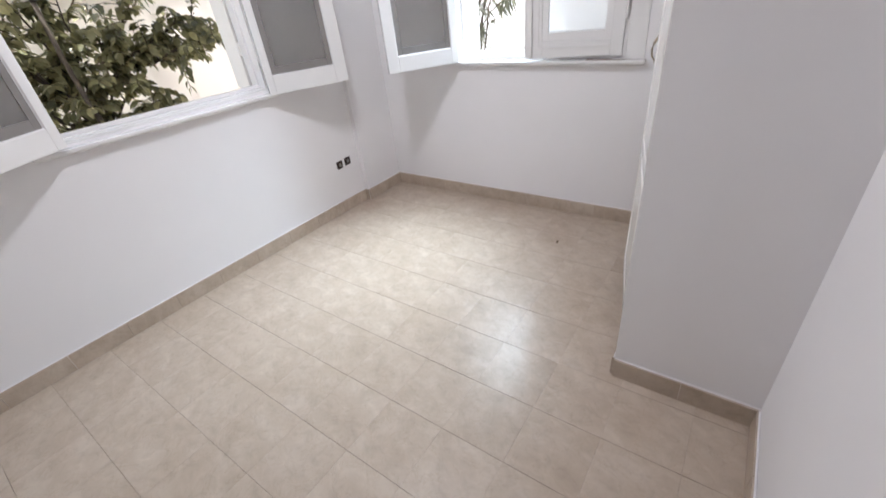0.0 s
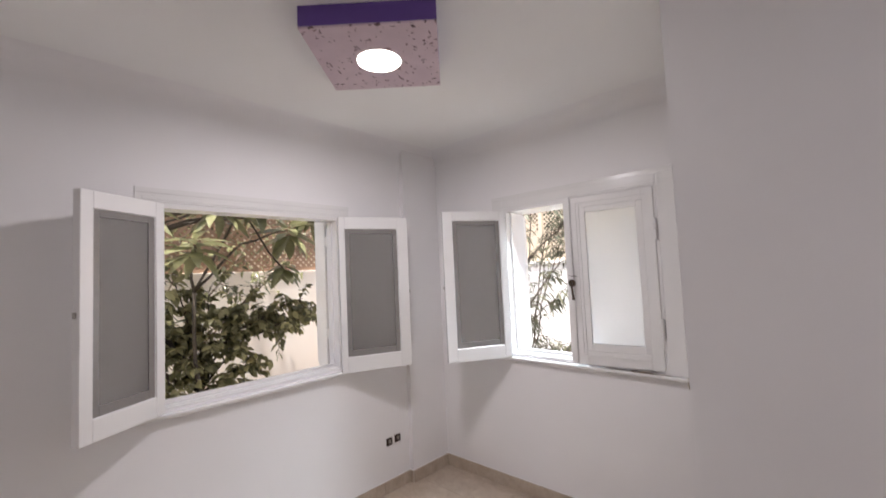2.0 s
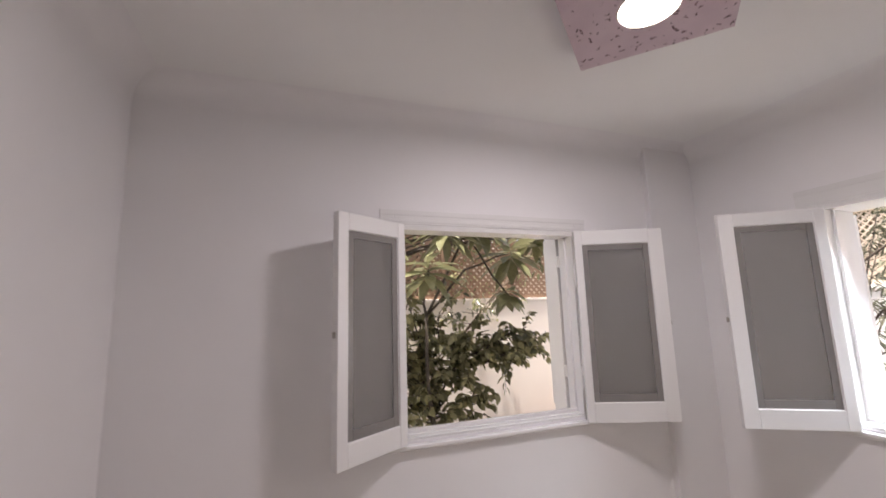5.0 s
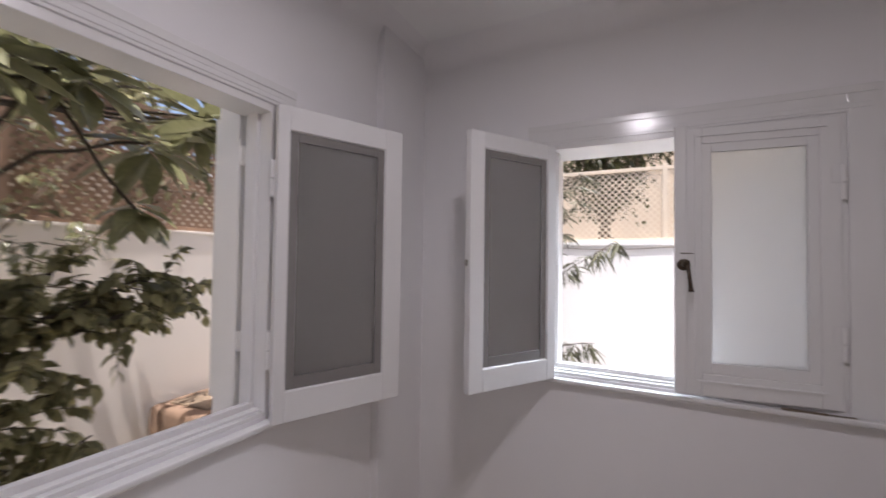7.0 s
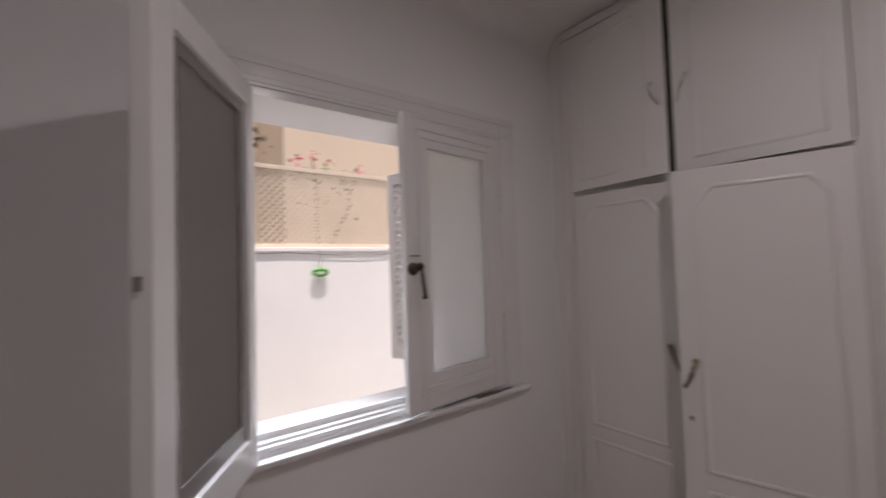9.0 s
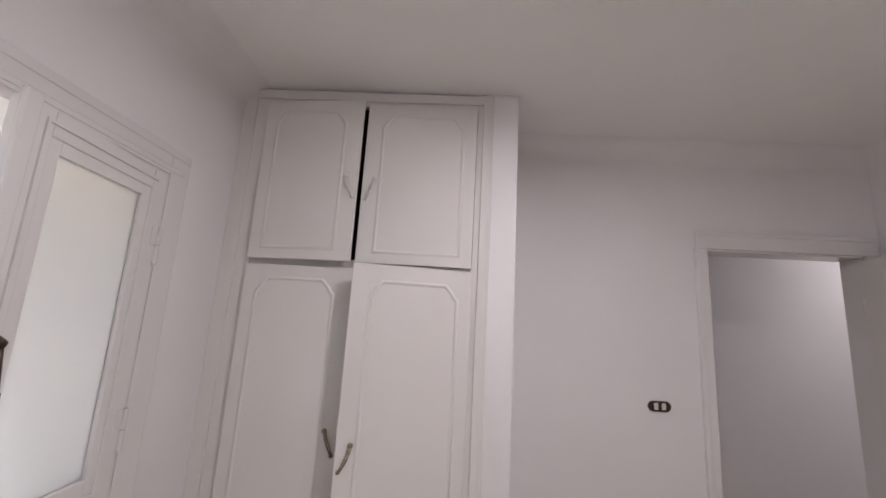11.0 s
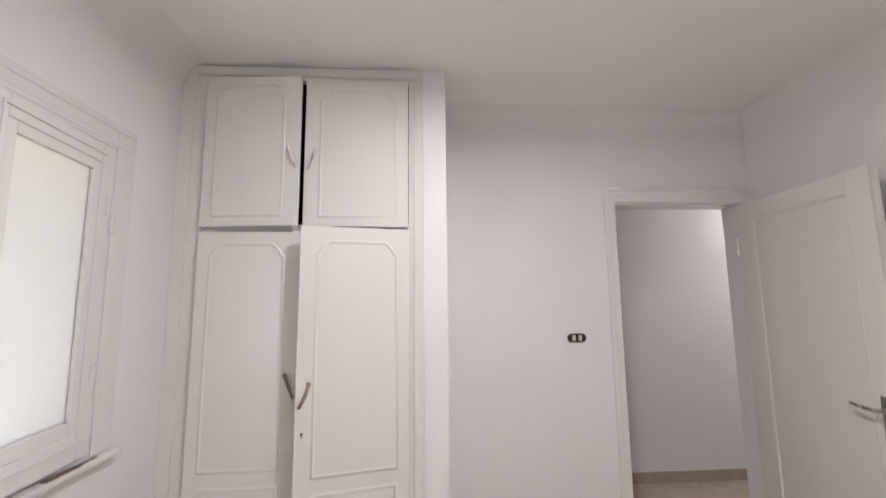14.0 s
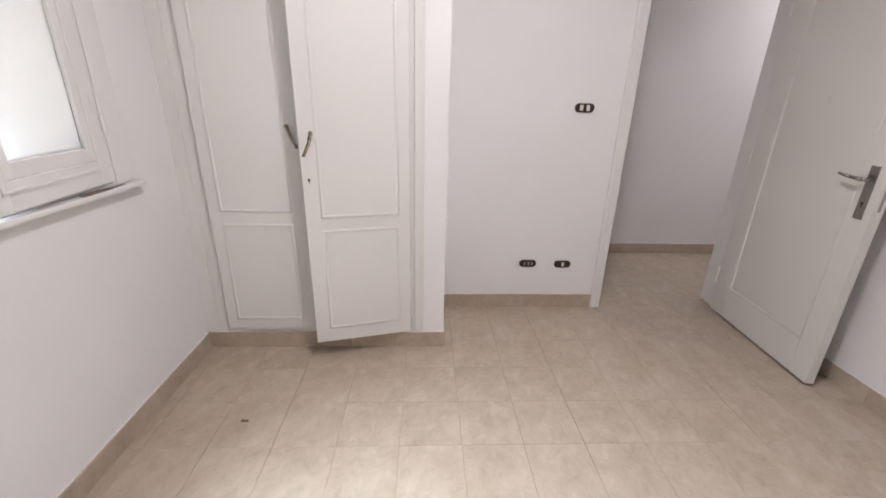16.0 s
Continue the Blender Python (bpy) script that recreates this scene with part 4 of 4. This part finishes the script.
# leafy shrub in front of the west garden wall
root = (-1.70, 2.50, GZ)
crook = (-1.68, 2.46, 0.75)
spray_shrub("garden_shrub", "leafy green shrub before the cream garden wall",
            [(root, (-1.66, 2.44, 1.30)), (crook, (-1.6, 2.05, 1.52)), (crook, (-1.7, 1.75, 1.30)), (crook, (-1.55, 2.2, 1.30)), (crook, (-1.6, 1.95, 1.15)), (root, (-1.5, 2.4, 1.0)), (crook, (-1.55, 2.5, 1.58)), (crook, (-1.55, 2.25, 1.70)), (crook, (-1.6, 1.95, 1.68)), (crook, (-1.62, 2.85, 1.50)), (crook, (-1.62, 2.35, 1.50)), (crook, (-1.66, 2.65, 1.34)), (crook, (-1.62, 3.0, 1.36)),
             ((-1.66, 2.7, 1.12), (-1.62, 3.42, 1.33)), ((-1.66, 2.75, 1.15), (-1.58, 3.25, 1.24)), ((-1.66, 2.7, 1.2), (-1.6, 3.3, 1.43)), (crook, (-1.55, 2.85, 0.92)), ((-1.7, 2.5, 0.4), (-1.5, 2.93, 0.72)), (root, (-1.6, 2.2, 0.98)), (root, (-1.6, 1.85, 0.92)), (root, (-1.55, 2.6, 0.72)), (root, (-1.65, 1.55, 0.85))],
            15, 12, 0.076, 0.60, LEAF_BUSH, 11, r0=0.012, twig_len=0.25, hang=0.65)
spray_shrub("garden_shrub", "low pale green shrub at the foot of the garden wall",
            [((-1.45, 2.12, GZ), (-1.35, 2.05, 0.82)), ((-1.45, 2.12, GZ), (-1.4, 1.9, 0.75)), ((-1.45, 2.12, GZ), (-1.35, 1.75, 0.9)), ((-1.45, 2.12, GZ), (-1.4, 2.3, 0.62))], 14, 9, 0.085, 0.5, LEAF_PALE, 12, r0=0.009, twig_len=0.22)

# frangipani: bare limbs ending in rosettes of long leaves
frangipani = thing("frangipani_tree", pose(0, 0, 0), "frangipani tree with long glossy leaves in rosettes", "tree")
bm = bmesh.new()
tips = [(-1.0, 2.24, 1.85), (-1.3, 1.95, 2.16), (-1.35, 2.5, 2.2), (-1.4, 2.82, 2.26), (-1.5, 3.35, 2.22), (-1.5, 1.8, 2.15), (-1.35, 3.0, 1.70), (-1.7, 2.75, 2.35), (-1.6, 3.45, 2.3), (-1.6, 2.1, 2.45), (-1.9, 3.65, 2.35), (-1.7, 2.45, 2.6), (-1.3, 2.7, 2.55), (-1.45, 3.1, 2.04), (-1.6, 3.0, 2.6), (-1.8, 3.5, 2.7), (-1.9, 2.2, 2.85), (-1.9, 2.9, 2.9), (-2.0, 3.5, 3.0), (-2.1, 1.6, 2.8), (-1.8, 4.1, 2.65), (-2.2, 2.6, 3.05)]
fork = Vector((-1.42, 2.35, 1.55))
rear_fork = Vector((-2.0, 1.45, 1.75))
r = random.Random(5)
tube(bm, wander(r, (-1.52, 2.42, GZ), fork, 6, 0.02), 0.017, 0.013, 8)
tube(bm, wander(r, (-2.0, 1.4, GZ), rear_fork, 6, 0.02), 0.03, 0.02, 8)
front = (tips[0], (-1.35, 3.0, 1.70), (-1.45, 3.1, 2.04))
for tip in tips:
    origin = fork if tip in front else rear_fork
    middle = origin.lerp(Vector(tip), 0.5) + Vector((-0.1, 0, 0.12)) if tip[1] != 3.0 else Vector((-1.45, 2.70, 2.20))
    tube(bm, wander(r, origin, middle, 3, 0.02)[:-1] + wander(r, middle, tip, 3, 0.02), 0.011, 0.007, 7)
part("trunk", bm, DARKBARK, frangipani, smooth=True)
big = []
for k in range(4):
    L = (0.29, 0.24, 0.33, 0.19)[k]
    v, f = leaf_shape(L, L * (0.31, 0.31, 0.31, 0.44)[k], (0.25, 0.30, 0.12, 0.2)[k], 0.14)
    me = bpy.data.meshes.new("leaf")
    me.from_pydata(v, [], f)
    me.materials.append(LEAF_BIG)
    for pl in me.polygons:
        pl.use_smooth = True
    big.append(me)
for i, tip in enumerate(tips):
    hanging = tip[1] == 3.0
    droop = 0.55 if hanging else (-0.05 if i == 0 else 0.1)
    for k in range(13 if hanging else 18):
        a = k * 2.4 + i
        pitch = (k / 18) * 60 - 25 + droop * 50
        shared("leaf", big[3] if hanging else (r.choice(big[:3]) if i else big[1]), frangipani, pose(*(Vector(tip) + Vector((0, 0, -0.006 * k + 0.04))), r.uniform(-20, 20), pitch + r.uniform(-10, 10), math.degrees(a)))

shrub("climbing_greenery", "green climber hanging before the brown lattice", (-2.4, 1.6, GZ),
      [(-2.45, 1.2, 2.2), (-2.4, 1.7, 2.5), (-2.45, 2.2, 2.55), (-2.4, 2.9, 2.6), (-2.45, 3.5, 2.5), (-2.4, 4.1, 2.45), (-2.35, 1.4, 1.9), (-2.4, 4.4, 2.7), (-2.3, 2.5, 2.75)], 20, 7, 0.10, 0.42, LEAF_BIG, 22, r0=0.012, twig_len=0.4)
# taller greenery over the west lattice
shrub("climbing_greenery", "green climber hanging over the lattice fence", (-3.3, 1.9, GZ),
      [(-2.9, 1.2, 2.5), (-2.85, 1.9, 2.75), (-2.9, 2.5, 2.9), (-2.9, 3.2, 2.8), (-2.9, 4.0, 2.9), (-2.8, 0.8, 2.2), (-2.9, 4.8, 2.7), (-2.8, 2.2, 3.1), (-2.8, 3.6, 3.1), (-2.8, 1.0, 2.9)], 22, 6, 0.10, 0.5, LEAF_BUSH, 21, r0=0.02, twig_len=0.45)

shrub("hedge", "green tree tops above the brown lattice", (-4.4, 2.6, GZ),
      [(-4.2, 0.4, 3.3), (-4.3, 1.2, 3.5), (-4.2, 2.0, 3.2), (-4.3, 2.8, 3.5), (-4.2, 3.6, 3.2), (-4.3, 4.4, 3.5), (-4.2, 5.2, 3.3), (-4.3, 6.0, 3.5), (-4.2, 1.6, 3.8), (-4.2, 3.2, 3.9), (-4.2, 4.8, 3.8)], 24, 9, 0.15, 0.5, LEAF_BUSH, 23, r0=0.025, twig_len=0.5)
west_house = thing("neighbour_house", pose(0, 0, GZ), "beige plastered house behind the brown lattice", "house")
boxes("wall", [(-13.0, -7.0, -6.0, 9.0, 0, 3.3)], HOUSE, west_house)
boxes("cornice", [(-7.0, -6.9, -6.0, 9.0, 3.1, 3.3)], OUTWALL, west_house)

# oleander in the corner north-west of the house
stool = (-0.75, 5.5, GZ)
spray_shrub("oleander", "oleander with narrow hanging leaves",
            [(stool, (-0.95, 5.3, 2.3)), (stool, (-0.65, 5.6, 2.6)), (stool, (-0.4, 5.5, 2.5)), (stool, (-0.2, 5.6, 2.35)), (stool, (0.02, 5.5, 2.2)), (stool, (-0.3, 5.7, 2.0)), (stool, (-1.0, 5.6, 1.9)), (stool, (-0.5, 5.4, 1.7)),
             ((-0.5, 5.4, 1.15), (0.12, 5.5, 1.95)), ((-0.45, 5.4, 1.7), (0.15, 5.6, 2.25))],
            13, 13, 0.115, 0.13, LEAF_NARROW, 31, r0=0.013, twig_len=0.26, hang=0.7, start=0.35)
spray_shrub("oleander", "slender oleander stems leaning over with hanging narrow leaves",
            [((-0.55, 5.45, 0.95), (0.44, 5.3, 1.66)), ((-0.7, 5.5, 0.66), (0.30, 5.25, 0.90)), ((-0.6, 5.5, 0.62), (0.12, 5.2, 0.80))],
            17, 7, 0.155, 0.13, LEAF_NARROW, 32, r0=0.008, twig_len=0.10, hang=1.3, flat=0.5, start=0.3)

# tree and bougainvillea behind the north fence
def tree(name, label, base, height, spread, seed, n_leaf, material):
    r = random.Random(seed)
    ob = thing(name, pose(*base), label, "tree")
    bm = bmesh.new()
    fork = Vector((0, 0, height * 0.45))
    tube(bm, wander(r, (0, 0, 0), fork, 6, 0.06), 0.11, 0.07, 9)
    places = []
    for k in range(13):
        a = k * 2.4
        end = Vector((math.cos(a) * spread * r.uniform(0.4, 1), math.sin(a) * spread * r.uniform(0.4, 1), height * r.uniform(0.62, 1.0)))
        limb = wander(r, fork, end, 6, 0.12)
        tube(bm, limb, 0.045, 0.012, 6)
        for j in range(n_leaf):
            q = limb[r.randint(3, 6)]
            places.append(q + Vector((r.gauss(0, 0.22), r.gauss(0, 0.22), r.gauss(0, 0.16))) * spread * 0.75)
    part("trunk", bm, BARK, ob, smooth=True)
    crown("crown", places, 0.12, 0.35, material, ob, seed=seed)
    return ob


tree("garden_tree", "leafy tree behind the lattice fence", (0.15, 7.7, GZ), 4.6, 1.15, 41, 420, LEAF_DARK)
tree("garden_tree", "leafy tree behind the lattice fence", (-2.2, 9.4, GZ), 4.8, 1.6, 42, 260, LEAF_DARK)
tree("garden_tree", "tall leafy tree behind the brown lattice", (-5.2, 3.3, GZ), 5.4, 1.9, 43, 380, LEAF_BIG)
tree("garden_tree", "tall leafy tree behind the brown lattice", (-5.0, 0.7, GZ), 5.0, 1.8, 44, 380, LEAF_BIG)
flowers = thing("bougainvillea", pose(0, 0, 0), "spray of pink bougainvillea over the fence", "shrub")
r = random.Random(9)
bm = bmesh.new()
tube(bm, wander(r, (1.9, 7.3, GZ), (1.55, 7.0, 2.75), 8, 0.06), 0.02, 0.006, 6)
tube(bm, wander(r, (1.75, 7.15, 1.6), (2.1, 7.0, 2.7), 6, 0.05), 0.012, 0.005, 6)
part("branch_work", bm, BARK, flowers)
pts = [Vector(c) + Vector((r.gauss(0, 0.05), r.gauss(0, 0.05), r.gauss(0, 0.05))) for c in ((1.58, 7.0, 2.72), (2.1, 7.0, 2.62), (1.4, 7.0, 2.66)) for _ in range(9)]
v, f = leaf_shape(0.05, 0.04, 0.25, 0.18)
petal = bpy.data.meshes.new("petal")
petal.from_pydata(v, [], f)
petal.materials.append(PETAL)
for q in pts:
    shared("petal", petal, flowers, pose(*q, r.uniform(-40, 40), r.uniform(-20, 60), r.uniform(0, 360)))
pts = [Vector((1.7 + r.gauss(0, 0.25), 7.1 + r.gauss(0, 0.1), 2.5 + r.gauss(0, 0.15))) for _ in range(70)]
crown("leaves", pts, 0.06, 0.5, LEAF_BUSH, flowers, seed=4)

# ---- skirting ----
def skirting(name, x0, y0, x1, y1, nx, ny, h=0.088, t=0.011):
    """A run of marbled skirting tiles from (x0, y0) to (x1, y1), standing out along (nx, ny)."""
    ob = thing(name, pose(0, 0, 0), "beige marbled ceramic skirting tiles", "skirting", kind="structure")
    length = math.hypot(x1 - x0, y1 - y0)
    n = max(1, round(length / 0.25))
    step = length / n
    a = math.degrees(math.atan2(y1 - y0, x1 - x0))
    bm = bmesh.new()
    sgn = 1 if (math.cos(radians(a)) * ny - math.sin(radians(a)) * nx) > 0 else -1
    y_a, y_b = sorted((0.0005 * sgn, t * sgn))
    box(bm, 0.0006, step - 0.0006, y_a, y_b, 0.0, h, 0.0006, 1)
    me = bpy.data.meshes.new("skirting_tile")
    bm.to_mesh(me), bm.free()
    me.materials.append(TILE)
    for k in range(n):
        u = k / n
        shared("skirting_tile", me, ob, pose(x0 + (x1 - x0) * u, y0 + (y1 - y0) * u, 0, 0, 0, a))
    bm = bmesh.new()
    y_a, y_b = sorted((0.0005 * sgn, 0.006 * sgn))
    box(bm, 0, length, y_a, y_b, h, h + 0.006, 0.0015, 1)
    part("top_joint", bm, WALL, ob, m=pose(x0, y0, 0, 0, 0, a))


skirting("baseboard_west", XW, YS, XW, 3.575, 1, 0)
skirting("baseboard_pilaster", XW + 0.038, 3.575, XW + 0.038, YN, 1, 0)
skirting("baseboard_pilaster_end", XW, 3.575, XW + 0.038, 3.575, 0, -1)
skirting("baseboard_north", XW + 0.05, YN, 1.70, YN, 0, -1)
skirting("baseboard_wardrobe", 1.70, YN - 0.012, 1.70, 2.705, -1, 0)
skirting("baseboard_pier", 1.70, 2.705, XE, 2.705, 0, -1)
skirting("baseboard_east", XE, DOOR[1] + 0.033, XE, 2.693, -1, 0)
skirting("baseboard_south", XW + 0.012, YS, XE, YS, 0, 1)
skirting("baseboard_hall", HX, HY0, HX, HY1, -1, 0)

# ---- floor tiles ----
P, J, JX = 0.25, 0.0012, 0.0005
tile_mesh = {}


def floor_tile(x0, x1, y0, y1):
    key = (round(x1 - x0, 4), round(y1 - y0, 4))
    if key not in tile_mesh:
        bm = bmesh.new()
        box(bm, 0, x1 - x0, 0, y1 - y0, -0.008, 0, 0.0004, 1)
        me = bpy.data.meshes.new("floor_tile")
        bm.to_mesh(me), bm.free()
        me.materials.append(TILE)
        tile_mesh[key] = me
    shared("floor_tile", tile_mesh[key], floor, pose(x0, y0, 0))


def tiled(xa, xb, ya, yb, ox, oy):
    i = math.floor((xa - ox) / P)
    while ox + i * P < xb:
        j = math.floor((ya - oy) / P)
        while oy + j * P < yb:
            x0, x1 = max(xa, ox + i * P + JX / 2), min(xb, ox + (i + 1) * P - JX / 2)
            y0, y1 = max(ya, oy + j * P + J / 2), min(yb, oy + (j + 1) * P - J / 2)
            if x1 - x0 > 0.01 and y1 - y0 > 0.01:
                floor_tile(x0, x1, y0, y1)
            j += 1
        i += 1


tiled(XW, XE, YS, YN, 0.995, 2.655)
tiled(XE, HX, HY0, HY1, 0.995, 2.655)
boxes("scrap", [(1.13, 1.142, 3.55, 3.58, 0.0005, 0.004)], BARK, floor, "small brown flake lying on the tiles", bevel=0.001)
